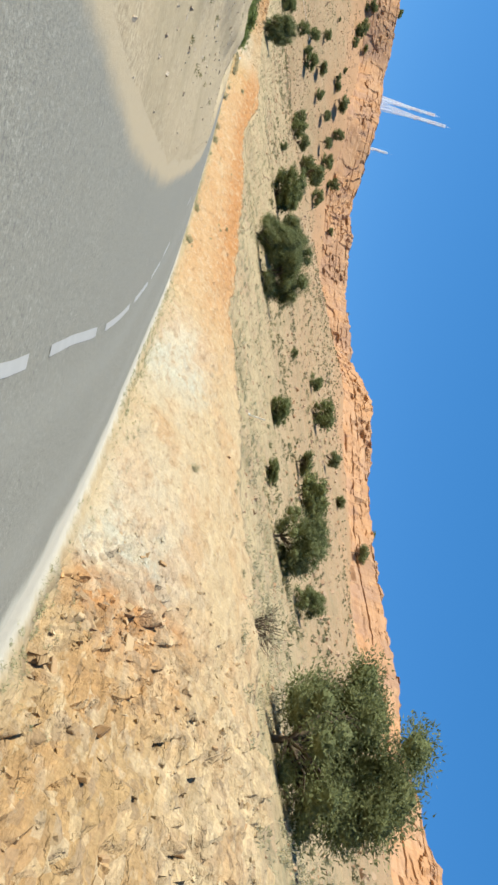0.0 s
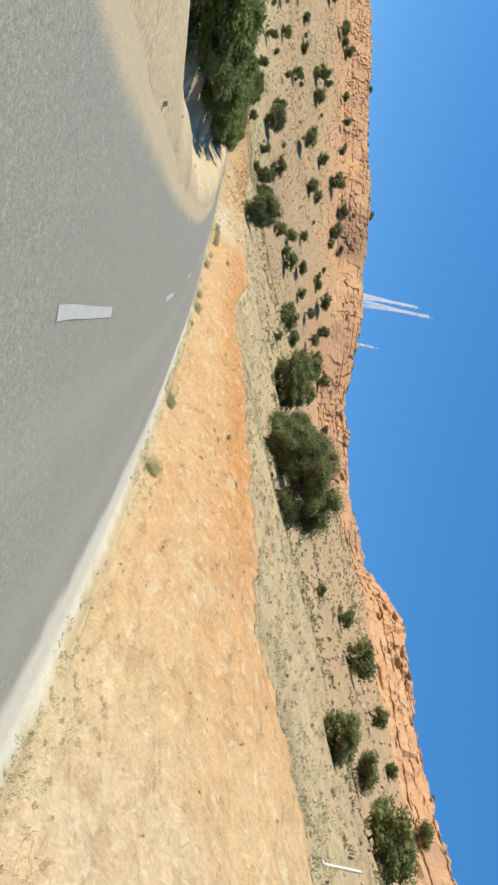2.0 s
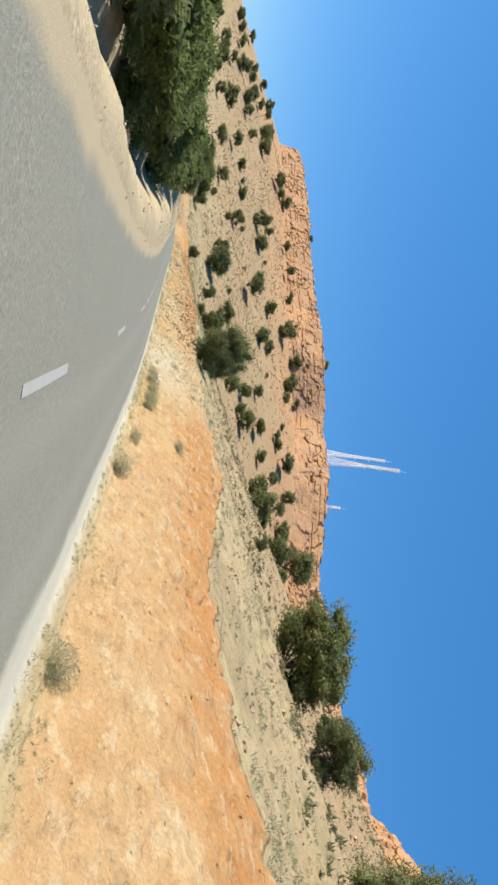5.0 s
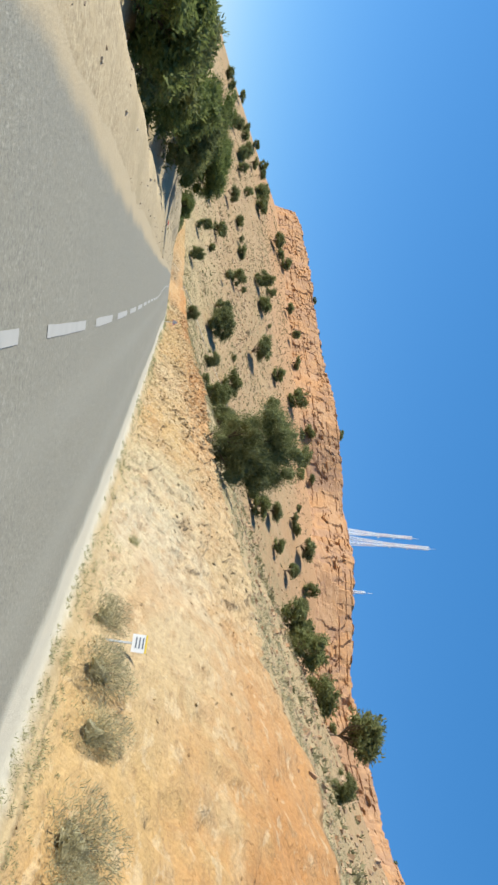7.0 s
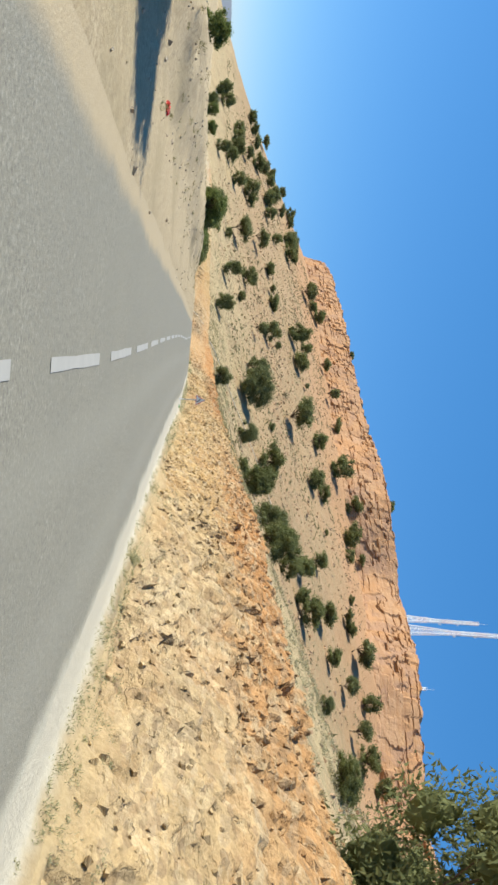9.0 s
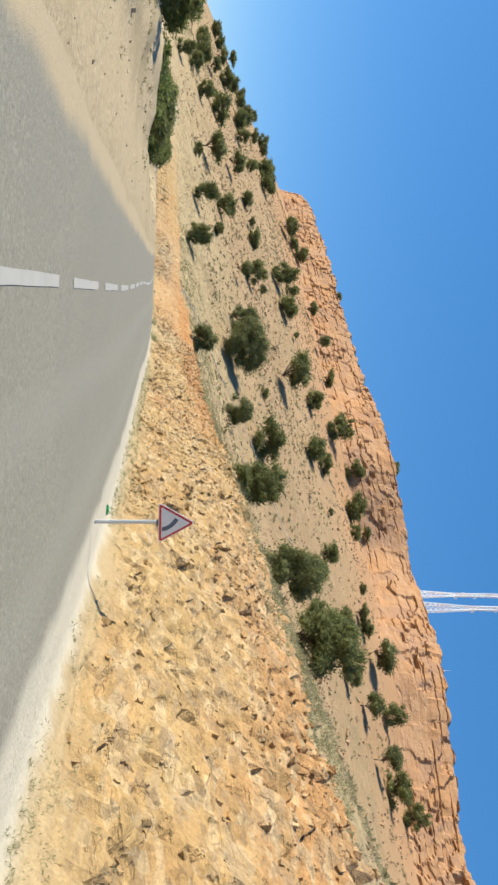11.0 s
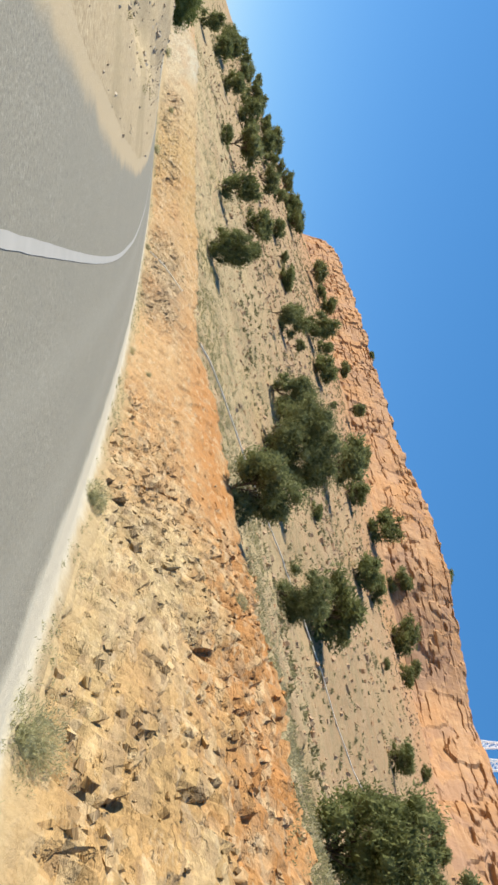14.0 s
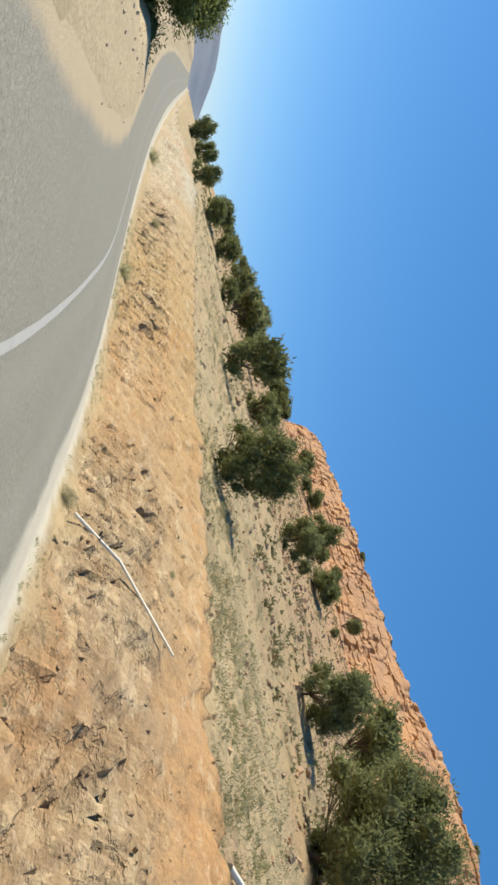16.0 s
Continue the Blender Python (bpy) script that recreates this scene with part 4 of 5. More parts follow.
TERRACE = [(5.9, 57.6, 3.9, 5.5), (1.7, 64, 1.1, 2.6), (11.8, 69.7, 2.9, 2.9), (-3.7, 79.7, 2.1, 3.2),
           (-34.8, 136.8, 4.4, 5.3), (-40.8, 137.7, 5.7, 8.5), (-55.9, 161.7, 1.6, 1.9), (-81.2, 175.1, 1.1, 1.9)]
LATER_TERRACE = [(-86.9, 186.6, 0.8, 1.1), (-113.5, 224.2, 5, 4.6), (-122.2, 237.1, 5.2, 4.5), (-133.3, 243.7, 1.9, 3.2), (-151.4, 248.3, 3, 3.2),
                 (-141.3, 261.5, 6.4, 5.6), (-156.8, 271.9, 4.1, 3.8), (-187.8, 273.8, 4.4, 3.4), (-188, 294.1, 4.8, 4.8)]
RIDGE = [(-361, 401, 7.5, 9), (-370, 392, 6.2, 8), (-367, 431, 6.2, 8.5), (-380, 402, 6.5, 7.5), (-400, 427, 5, 6.5), (-386, 451, 6.2, 10), (-395, 440, 5, 7), (-420, 440, 5, 7), (-430, 475, 5.5, 8), (-376, 440, 5.6, 8),
         (-436, 465, 5, 7), (-440, 423, 5.5, 8), (-404, 408, 5.6, 8), (-352, 362, 5, 7), (-334, 352, 5, 6.5), (-410, 462, 5, 7.5), (-300, 331, 4.5, 5.5), (-425, 418, 5, 7), (-450, 445, 5.5, 8)]
for x, y, high, wide in FIRST_SLOPE + SECOND_SLOPE + THIRD_SLOPE + FOURTH_SLOPE + FAR_SLOPE + RIDGE:
    small = high < 3.0
    plant(x, y, high, wide, FAR_TREES, "small dark juniper bush on the stony slope" if small else "dark green juniper tree on the stony hillside")
# trees on the terrace above the cut, passed close by
for x, y, high, wide in [(8.3, 25.0, 4.9, 6.6), (at(178.4, 9.2)[0], at(178.4, 9.2)[1], 7.2, 5.8), (-21.0, 104.6, 6.2, 8.2), (-25.0, 104.2, 6.6, 5.2), (-26.5, 116, 7, 6.6), (-175.7, 284.5, 7.7, 8.9)]:
    plant(x, y, high, wide, FINE_TREES, "large spreading grey-green tree on the terrace above the cut", 0.1, "trees on the terrace")
for x, y, high, wide in TERRACE + LATER_TERRACE:
    if high < 2.4:
        plant(x, y, high, wide, NEAR_TREES, "low dark juniper bush on the terrace above the cut", 0.05, "bushes on the terrace", "bush", "bush")
    else:
        plant(x, y, high, wide, NEAR_TREES, "spreading grey-green juniper tree on the terrace above the cut", 0.1, "trees on the terrace")
# trees and bushes on the gravel side
LEFT_ROW = [(s, -7.0 - 0.3 * (k % 3) - 0.9 * (1 - smooth(95, 112, s)), np.interp(s, [60, 95, 105, 125, 136], [0.8, 0.75, 1.2, 1.5, 1.2]) + 1.3 + 0.25 * (k % 2), 4.3) for k, s in enumerate(np.arange(60, 137, 4.0))]
LEFT_ROW += [(s, -8.2 - 0.3 * (k % 2), np.interp(s, [140, 150, 168], [1.2, 1.7, 2.1]) + 1.1 + 0.3 * (k % 2), 4.6) for k, s in enumerate(np.arange(140.5, 168, 4.4))]
LEFT_ROW += [(s, -9.9 - 0.3 * (k % 2), 2.2 + 0.25 * (k % 3), 4.3) for k, s in enumerate(np.arange(246, 289, 4.4))]
for s, d, high, wide in LEFT_ROW + [(229, -9.8, 2.0, 3.0), (234, -10.3, 2.4, 3.4), (239, -10.6, 2.2, 3.0), (205, -13.5, 1.5, 1.8), (198, -14.5, 1.7, 2.2),
                                    (372, -9.0, 3.0, 3.5), (385, -9.5, 3.4, 3.6), (398, -8.5, 3.2, 3.4)]:
    x, y, _ = at(s, d)
    plant(x, y, high, wide, LUSH_TREES, "dense leafy green tree standing beside the gravel verge", 0.1, "trees beside the gravel")
for s, d, high, wide in [(178.5, -8.4, 3.5, 5.0), (172.5, -9.4, 3.2, 5.0), (336, -6.4, 4.5, 6.4)]:
    x, y, _ = at(s, d)
    plant(x, y, high, wide, FINE_GREEN, "tall feathery green tree standing beside the gravel verge", 0.1, "trees beside the gravel")
# small trees on the rim of the cliff
for x, y, high, wide in [(-110, 371, 3.4, 4.4), (-221, 413, 4.4, 5.4), (-60, 344, 3.0, 4.0), (-160, 400, 2.2, 3.0), (-300, 453, 2.4, 3.2), (-340, 470, 2.6, 3.2), (-128, 381, 2.0, 2.6), (-246, 425, 2.4, 3.4),
                         (-5, 213, 2.6, 3.4), (14, 190, 2.8, 3.6), (19, 180, 2.6, 3.0), (-386, 492, 2.4, 3.0), (-275, 438, 2.2, 3.0)]:
    plant(x, y, high, wide, FAR_TREES, "small dark tree on the rim of the cliff", 0.3, "trees on the cliff rim")


def twig_mesh(seed):
    """A bare, twiggy bush one metre high with a few dry leaves."""
    r = np.random.RandomState(seed)
    wood, tips = [], []
    for _ in range(26):
        a = r.rand() * 2 * np.pi
        out = np.array([np.cos(a), np.sin(a), 0]) * (0.2 + 0.35 * r.rand())
        q = out + [0, 0, 0.45 + 0.5 * r.rand()]
        m1 = out * 0.45 + [0, 0, q[2] * 0.5] + 0.04 * r.normal(size=3)
        wood.append(tube([np.array([0, 0, -0.08]) + out * 0.1, m1, q], [0.014, 0.009, 0.003], 4))
        for _ in range(4):
            e = m1 + (q - m1) * r.rand() + 0.14 * r.normal(size=3)
            wood.append(tube([m1 + (q - m1) * 0.2, e], [0.006, 0.002], 4))
            tips.append(e)
    tips = np.array(tips)
    c = np.repeat(tips, 6, 0) + 0.05 * r.normal(size=(len(tips) * 6, 3))
    v, f = sprigs(c, np.tile([[0, 0, 1.0]], (len(c), 1)), 0.022, r)
    wv, wf = join(wood)
    return mesh_np("wood", wv, wf, [BARK]), mesh_np("foliage", v, f, [SHRUB], False)


def bush_mesh(seed, mat, leaves=4200, leaf=0.0075):
    """A soft, low bush one metre high."""
    r = np.random.RandomState(seed)
    d = r.normal(size=(leaves, 3))
    d[:, 2] = np.where(d[:, 2] < -0.35, -d[:, 2], d[:, 2])
    d /= np.linalg.norm(d, axis=1, keepdims=True)
    lump = 0.62 + 0.55 * vnoise(d[:, 0] * 2.2 + seed, d[:, 1] * 2.2, d[:, 2] * 2.2)
    c = d * (lump * r.rand(leaves) ** 0.4)[:, None] * [0.5, 0.5, 0.85]
    v, f = needles(c, d + [0, 0, 0.7], leaf, r, 11.0)
    stems = [tube([[0, 0, -0.05], d[k] * 0.2, d[k] * [0.3, 0.3, 0.5]], [0.008, 0.005, 0.002], 4) for k in range(9)]
    sv, sf = join(stems)
    lv, lf = round_block(4)
    q = lv * (0.40 + 0.5 * vnoise(lv[:, 0:1] * 2.2 + seed, lv[:, 1:2] * 2.2, lv[:, 2:3] * 2.2)) * [0.26, 0.26, 0.42]
    q[:, 2] = np.maximum(q[:, 2], -0.05)
    v, f = join([(q, halves(lf)), (v, f)])
    return mesh_np("wood", sv, sf, [BARK]), mesh_np("foliage", v, f, [mat], False)


TWIGS = [twig_mesh(k) for k in (1, 2)]
SOFT = [bush_mesh(k, SHRUB) for k in (3, 4)] + [bush_mesh(k, OLIVE) for k in (5, 6, 7, 8)]


def low_bush(x, y, high, wide, pair, label, names, group):
    s, d = along(np.array([float(x)]), np.array([float(y)]))
    ob = new("bush")
    ob.matrix_basis = Matrix.LocRotScale((x, y, land(s, d)[2][0] - 0.03), Euler((0, 0, x * 3.1 + y)), (wide, wide, high))
    for nm, me in zip(names, pair):
        part(nm, me, ob)
    return tagged(ob, label, "bush", group)


for x, y, high, wide in [(5.6, 26.6, 1.2, 1.8), (-214, 340, 2.2, 2.0), (at(176, 8.9)[0], at(176, 8.9)[1], 1.4, 2.0)]:
    low_bush(x, y, high, wide, TWIGS[int(abs(x)) % 2], "half-dead twiggy bush at the edge of the cut", ("wood", "foliage"), "dry bushes")
for s, d, high, wide in [(56.4, 5.0, 0.5, 0.75), (67.0, 5.1, 0.4, 0.6), (65.6, 5.0, 0.5, 0.85), (69.7, 6.74, 0.2, 0.28), (69.3, 7.02, 0.2, 0.28), (63.3, 6.24, 0.18, 0.24), (71.2, 7.32, 0.25, 0.36), (91.7, 5.0, 0.6, 1.1), (98.5, 5.1, 0.6, 1.1),
                         (113.0, 5.0, 0.6, 1.4), (118.5, 5.0, 0.45, 0.9), (129.0, 5.6, 0.7, 1.6), (125.2, 6.6, 0.5, 0.9), (85.6, 4.95, 0.3, 0.42), (89.0, 5.82, 0.2, 0.26), (87.9, 5.73, 0.18, 0.22), (142.7, 5.54, 0.3, 0.4), (88, 6.9, 0.2, 0.3),
                         (270.9, 4.75, 0.55, 0.95), (279.2, 4.7, 0.5, 0.9), (245.4, 5.66, 0.2, 0.24), (281.7, 7.85, 0.4, 0.66), (334.9, 4.85, 0.55, 1.0)]:
    x, y, _ = at(s, d)
    low_bush(x, y, high * 1.1, wide * 1.1, SOFT[(1, 2, 3, 4, 5)[int(s * 10) % 5]], "low grey-green scrub bush on the road verge", ("wood", "foliage"), "bushes on the verge")


for s, d, high, wide in [(346.6, 5.59, 0.6, 0.95), (362.9, 4.8, 0.9, 1.5), (315.5, 4.8, 0.4, 0.6), (317.2, 6.99, 0.2, 0.28), (294.8, 5.58, 0.25, 0.4), (295.9, 5.0, 0.3, 0.45), (183.4, 4.75, 0.3, 0.4), (26.0, 6.8, 0.3, 0.4)]:
    x, y, _ = at(s, d)
    low_bush(x, y, high, wide, SOFT[(1, 2, 3, 4, 5)[int(s * 10) % 5]], "small pale green scrub bush on the face of the cut", ("wood", "foliage"), "bushes on the cut")
for s, d, high, wide in [(136.9, 5.15, 0.7, 1.1), (135.0, 5.2, 0.85, 1.3), (133.7, 5.5, 0.8, 1.1), (131.5, 5.6, 0.9, 1.4), (130.6, 5.5, 0.7, 1.0)]:
    x, y, _ = at(s, d)
    low_bush(x, y, high * 0.95, wide, SOFT[int(s) % 2], "pale grey half-dry bush at the foot of the cut", ("wood", "foliage"), "dry bushes")


# scrub, dry grass and stones that nobody could count
def scatter(count, s0, s1, d0, d1, seed, keep=None):
    r = np.random.RandomState(seed)
    s, d = s0 + (s1 - s0) * r.rand(count), d0 + (d1 - d0) * r.rand(count)
    if keep is not None:
        ok = keep(s, d, r)
        s, d = s[ok], d[ok]
    x, y, z, *_ = land(s, d)
    return np.stack([x, y, z], 1), s, d, r


def tufts(places, radius, blades, leaf, r, flat=0.7, long=3.2):
    n = len(places)
    d = r.normal(size=(n, blades, 3))
    d[..., 2] = np.abs(d[..., 2])
    d /= np.linalg.norm(d, axis=2, keepdims=True)
    c = places[:, None] + d * (radius * (0.55 + 0.45 * r.rand(n, blades)) if np.ndim(radius) == 0 else radius[:, None] * (0.55 + 0.45 * r.rand(n, blades)))[..., None] * [1, 1, flat]
    return needles(c.reshape(-1, 3), (d + [0, 0, 0.5]).reshape(-1, 3), leaf, r, long)


P1, s1, d1, r1 = scatter(13500, 8, 400, 8.7, 36, 1, lambda s, d, r: r.rand(len(s)) < (0.22 + 0.78 * smooth(0.36, 0.58, vnoise(s / 7, d / 3, seed=5))) * (1 - 0.72 * smooth(13, 30, d)))
v1, f1 = tufts(P1, 0.16 + 0.36 * r1.rand(len(P1)) ** 1.4, 48, 0.028, r1, 0.75, 3.2)
tagged(part("scrub", mesh_np("scrub", v1, f1, [SHRUB], False)), "silvery grey-green dwarf scrub on the terrace above the cut", "scrub", kind="stuff")
P10, s10, d10, r10 = scatter(5200, 225, 335, 8.4, 17, 10, lambda s, d, r: r.rand(len(s)) < (0.2 + 0.8 * smooth(0.40, 0.60, vnoise(s / 3, d / 2, seed=27))) * (1 - 0.75 * smooth(10.5, 17, d)))
v10, f10 = tufts(P10, 0.12 + 0.30 * r10.rand(len(P10)) ** 1.5, 44, 0.022, r10, 0.75, 3.6)
tagged(part("crest_scrub", mesh_np("crest_scrub", v10, f10, [leaf_material("pale olive crest scrub", (0.30, 0.295, 0.15), (0.40, 0.375, 0.20), (0.50, 0.455, 0.27))], False)), "pale olive dwarf scrub along the crest of the cut", "scrub", kind="stuff")
P2, s2, d2, r2 = scatter(22000, 10, 620, 20, 130, 2, lambda s, d, r: r.rand(len(s)) < 0.15 + 0.75 * smooth(0.42, 0.62, vnoise(s / 14, d / 9, seed=17)))
b2, _, _ = to_foot(P2[:, 0], P2[:, 1])
P2 = P2[b2 > 6]
v2, f2 = tufts(P2, 0.20 + 0.55 * r2.rand(len(P2)) ** 2, 16, 0.13, r2, 0.7, 2.2)
tagged(part("brush", mesh_np("brush", v2, f2, [leaf_material("dull hillside brush", (0.19, 0.185, 0.095), (0.27, 0.255, 0.14), (0.37, 0.34, 0.20))], False)), "sparse dull green brush over the hillside", "brush", kind="stuff")
P3, s3, d3, r3 = scatter(7500, 4, 345, 4.45, 5.35, 3, lambda s, d, r: r.rand(len(s)) < (0.22 + 0.85 * smooth(0.42, 0.66, vnoise(s / 4, s * 0, seed=15))) * (1 - 0.7 * np.abs(d - 4.8)))
v3, f3 = tufts(P3, 0.06 + 0.17 * r3.rand(len(P3)) ** 2, 32, 0.0075, r3, 0.8, 6.0)
tagged(part("verge_grass", mesh_np("verge_grass", v3, f3, [OLIVE], False)), "dry yellow-green grass along the road verge", "grass", kind="stuff")
P4, s4, d4, r4 = scatter(2600, 4, 420, -14, -4.0, 4, lambda s, d, r: r.rand(len(s)) < smooth(0.4, 0.7, vnoise(s / 5, d / 3, seed=16)))
v4, f4 = tufts(P4, (0.05 + 0.12 * r4.rand(len(P4))) * (1 + smooth(285, 300, s4)), 30, 0.011, r4, 0.9, 6.5)
tagged(part("gravel_grass", mesh_np("gravel_grass", v4, f4, [STRAW], False)), "tufts of dry grass on the stony gravel side", "grass", kind="stuff")

CORNERS = np.array([(x, y, z) for x in (-1, 1) for y in (-1, 1) for z in (-1, 1)], float)
BOX = np.array([(0, 1, 3, 2), (4, 6, 7, 5), (0, 4, 5, 1), (2, 3, 7, 6), (0, 2, 6, 4), (1, 5, 7, 3)])


def stones(places, size, r, flat=0.62):
    """Angular broken stones."""
    n = len(places)
    c = CORNERS[None] * (0.55 + 0.5 * r.rand(n, 8, 3)) * [1, 0.75, flat]
    c = c * (0.6 + 0.8 * r.rand(n, 1, 3))
    q = r.normal(size=(n, 4))
    q /= np.linalg.norm(q, axis=1, keepdims=True)
    w, x, y, z = q.T
    R = np.stack([1 - 2 * (y * y + z * z), 2 * (x * y - z * w), 2 * (x * z + y * w), 2 * (x * y + z * w), 1 - 2 * (x * x + z * z), 2 * (y * z - x * w),
                  2 * (x * z - y * w), 2 * (y * z + x * w), 1 - 2 * (x * x + y * y)], -1).reshape(n, 3, 3)
    v = np.einsum("nij,nkj->nki", R, c) * (size * 0.5)[:, None, None] + places[:, None]
    f = BOX[None] + 8 * np.arange(n)[:, None, None]
    return v.reshape(-1, 3), f.reshape(-1, 4)


P5, s5, d5, r5 = scatter(42000, 4, 345, 5.0, 9.2, 5, lambda s, d, r: r.rand(len(s)) < (0.13 + 0.87 * rocky(s) * (1 - smooth(284, 288, s) * smooth(6.1, 7.2, d))) * (0.3 + 0.7 * smooth(0.40, 0.62, vnoise(s / 2.6, (d - TOE) * 1.5 / 1.8, seed=24))))
v5, f5 = stones(P5, (0.045 + 0.14 * r5.rand(len(P5)) ** 2.4) * (0.45 + 0.55 * rocky(s5)) * (1 - 0.35 * smooth(284, 290, s5)), r5)
tagged(part("rubble", mesh_np("rubble", v5, f5, [GROUND], False, np.stack([np.repeat(s5, 8), np.repeat(d5, 8)], 1), {"cut": np.repeat(s5 * 0 + 1, 8), "hill": np.repeat(s5 * 0, 8), "rock": np.repeat(rocky(s5), 8), "loose": np.repeat(s5 * 0 + 1, 8)})), "ochre broken rubble lying over the road cut", "rubble", kind="stuff")
P6, s6, d6, r6 = scatter(17000, 5, 600, 9, 135, 6, lambda s, d, r: r.rand(len(s)) < 0.8)
b6, _, _ = to_foot(P6[:, 0], P6[:, 1])
P6 = P6[b6 > 2]
d6 = d6[b6 > 2]
v6, f6 = stones(P6, (0.15 + 0.75 * r6.rand(len(P6)) ** 2.5) * (0.35 + 0.65 * smooth(20, 55, d6)), r6)
tagged(part("hill_stones", mesh_np("hill_stones", v6, f6, [HILLSTONE], False)), "brown stones strewn over the hillside", "stones", kind="stuff")
P11, s11, d11, r11 = scatter(9000, 120, 440, 16, 75, 11, lambda s, d, r: r.rand(len(s)) < 0.3 + 0.7 * smooth(0.40, 0.62, vnoise(s / 8, d / 4, seed=19)))
v11, f11 = stones(P11, 0.14 + 0.42 * r11.rand(len(P11)) ** 2, r11)
tagged(part("slope_stones", mesh_np("slope_stones", v11, f11, [HILLSTONE], False)), "tan stones scattered thickly over the lower slope", "stones", kind="stuff")
P9, s9, d9, r9 = scatter(12000, 5, 345, 8.9, 30, 9, lambda s, d, r: r.rand(len(s)) < 0.25 + 0.75 * smooth(0.45, 0.65, vnoise(s / 4, d / 3, seed=18)))
v9, f9 = stones(P9, 0.05 + 0.16 * r9.rand(len(P9)) ** 2, r9)
tagged(part("terrace_pebbles", mesh_np("terrace_pebbles", v9, f9, [HILLSTONE], False)), "small tan stones lying on the terrace above the cut", "stones", kind="stuff")
P7, s7, d7, r7 = scatter(10500, 3, 400, -10, -2.1, 7, lambda s, d, r: r.rand(len(s)) < 0.22 + 0.85 * smooth(3, 7, -d))
v7, f7 = stones(P7, (0.02 + 0.085 * r7.rand(len(P7)) ** 3) * (1 + 1.3 * smooth(285, 300, s7) * smooth(3.5, 5.5, -d7)), r7)
tagged(part("gravel_stones", mesh_np("gravel_stones", v7, f7, [rock_material("pale gravel stone", (0.50, 0.42, 0.30), (0.62, 0.54, 0.42), (0.40, 0.32, 0.22))], False)), "pale loose stones on the gravel side", "stones", kind="stuff")

# larger broken blocks in the rock stretches of the cut, each a piece of it
BLOCKS = []
for k in range(10):
    v, f = stones(np.zeros((1, 3)), np.array([1.0]), np.random.RandomState(60 + k))
    bm = bmesh.new()
    vv = [bm.verts.new(p) for p in v]
    for q in f:
        bm.faces.new([vv[i] for i in q])
    bmesh.ops.bevel(bm, geom=bm.edges[:], offset=0.05, segments=1, affect="EDGES")
    BLOCKS.append(bm_mesh("rock", bm, STONE))
P8, s8, d8, r8 = scatter(3000, 5, 330, 5.1, 8.8, 8, lambda s, d, r: r.rand(len(s)) < np.where(s < 19, 0.9, 0.08 * (rocky(s) - 0.1)))
for k, p in enumerate(P8[:300]):
    z = (0.10 + 0.22 * r8.rand() ** 2.5) * (1.15 if s8[k] < 19 else 0.52 if s8[k] < 284 else 0.42)
    part("rock", BLOCKS[k % 10], ground, m=Matrix.LocRotScale(Vector(p), Euler(6.28 * r8.rand(3)), (z * 1.5, z, z * 0.8)))


# ---------------------------------------------------------------- made things
def box(bm, lo, hi):
    m = Matrix.Translation([(a + b) / 2 for a, b in zip(lo, hi)]) @ Matrix.Diagonal([b - a for a, b in zip(lo, hi)] + [1])
    bmesh.ops.create_cube(bm, size=1, matrix=m)


def rod(bm, a, b, r, sides=6, r2=None):
    a, b = Vector(a), Vector(b)
    d = b - a
    m = Matrix.Translation((a + b) / 2) @ d.to_track_quat("Z", "Y").to_matrix().to_4x4()
    bmesh.ops.create_cone(bm, cap_ends=True, segments=sides, radius1=r, radius2=r if r2 is None else r2, depth=d.length, matrix=m)


def mast(x, y, z0, top, wide, narrow, bands, label):
    """A lattice mast of red and white bands."""
    ob = new("radio_mast")
    ob.location = (x, y, z0)
    high = top - z0
    cuts = np.linspace(0, high, bands + 1)

    def half(h):
        return (wide + (narrow - wide) * min(1.0, h / (high * 0.62))) / 2

    for k in range(bands):
        bm = bmesh.new()
        n = 3
        for j in range(n):
            h0, h1 = cuts[k] + (cuts[k + 1] - cuts[k]) * j / n, cuts[k] + (cuts[k + 1] - cuts[k]) * (j + 1) / n
            a, b = half(h0), half(h1)
            c0 = [(-a, -a, h0), (a, -a, h0), (a, a, h0), (-a, a, h0)]
            c1 = [(-b, -b, h1), (b, -b, h1), (b, b, h1), (-b, b, h1)]
            for i in range(4):
                rod(bm, c0[i], c1[i], 0.16, 4)
                rod(bm, c0[i], c1[(i + 1) % 4], 0.075, 4)
                rod(bm, c0[(i + 1) % 4], c1[i], 0.075, 4)
                rod(bm, c1[i], c1[(i + 1) % 4], 0.05, 4)
        part("lattice_section", bm_mesh("lattice_section", bm, MASTWHITE if k % 2 == 0 else MASTRED), ob, "white lattice section" if k % 2 == 0 else "faded red lattice section")
    bm = bmesh.new()
    rod(bm, (0, 0, high), (0, 0, high + 3.2), 0.07, 6, 0.03)
    part("antenna", bm_mesh("antenna", bm, MASTWHITE), ob)
    for k, (h, a) in enumerate(((0.62, 0.4), (0.70, 2.3), (0.80, 1.2))):
        bm = bmesh.new()
        e = half(h * high) + 0.4
        p = Vector((math.cos(a) * e, math.sin(a) * e, h * high))
        rod(bm, p, p + Vector((math.cos(a), math.sin(a), 0)) * 0.45, 0.55, 14, 0.42)
        rod(bm, p * 0.75 + Vector((0, 0, p.z * 0.25)), p, 0.06)
        part("dish", bm_mesh("dish", bm, MASTWHITE), ob, "white drum antenna")
    return tagged(ob, label, "radio mast", "masts on the plateau")


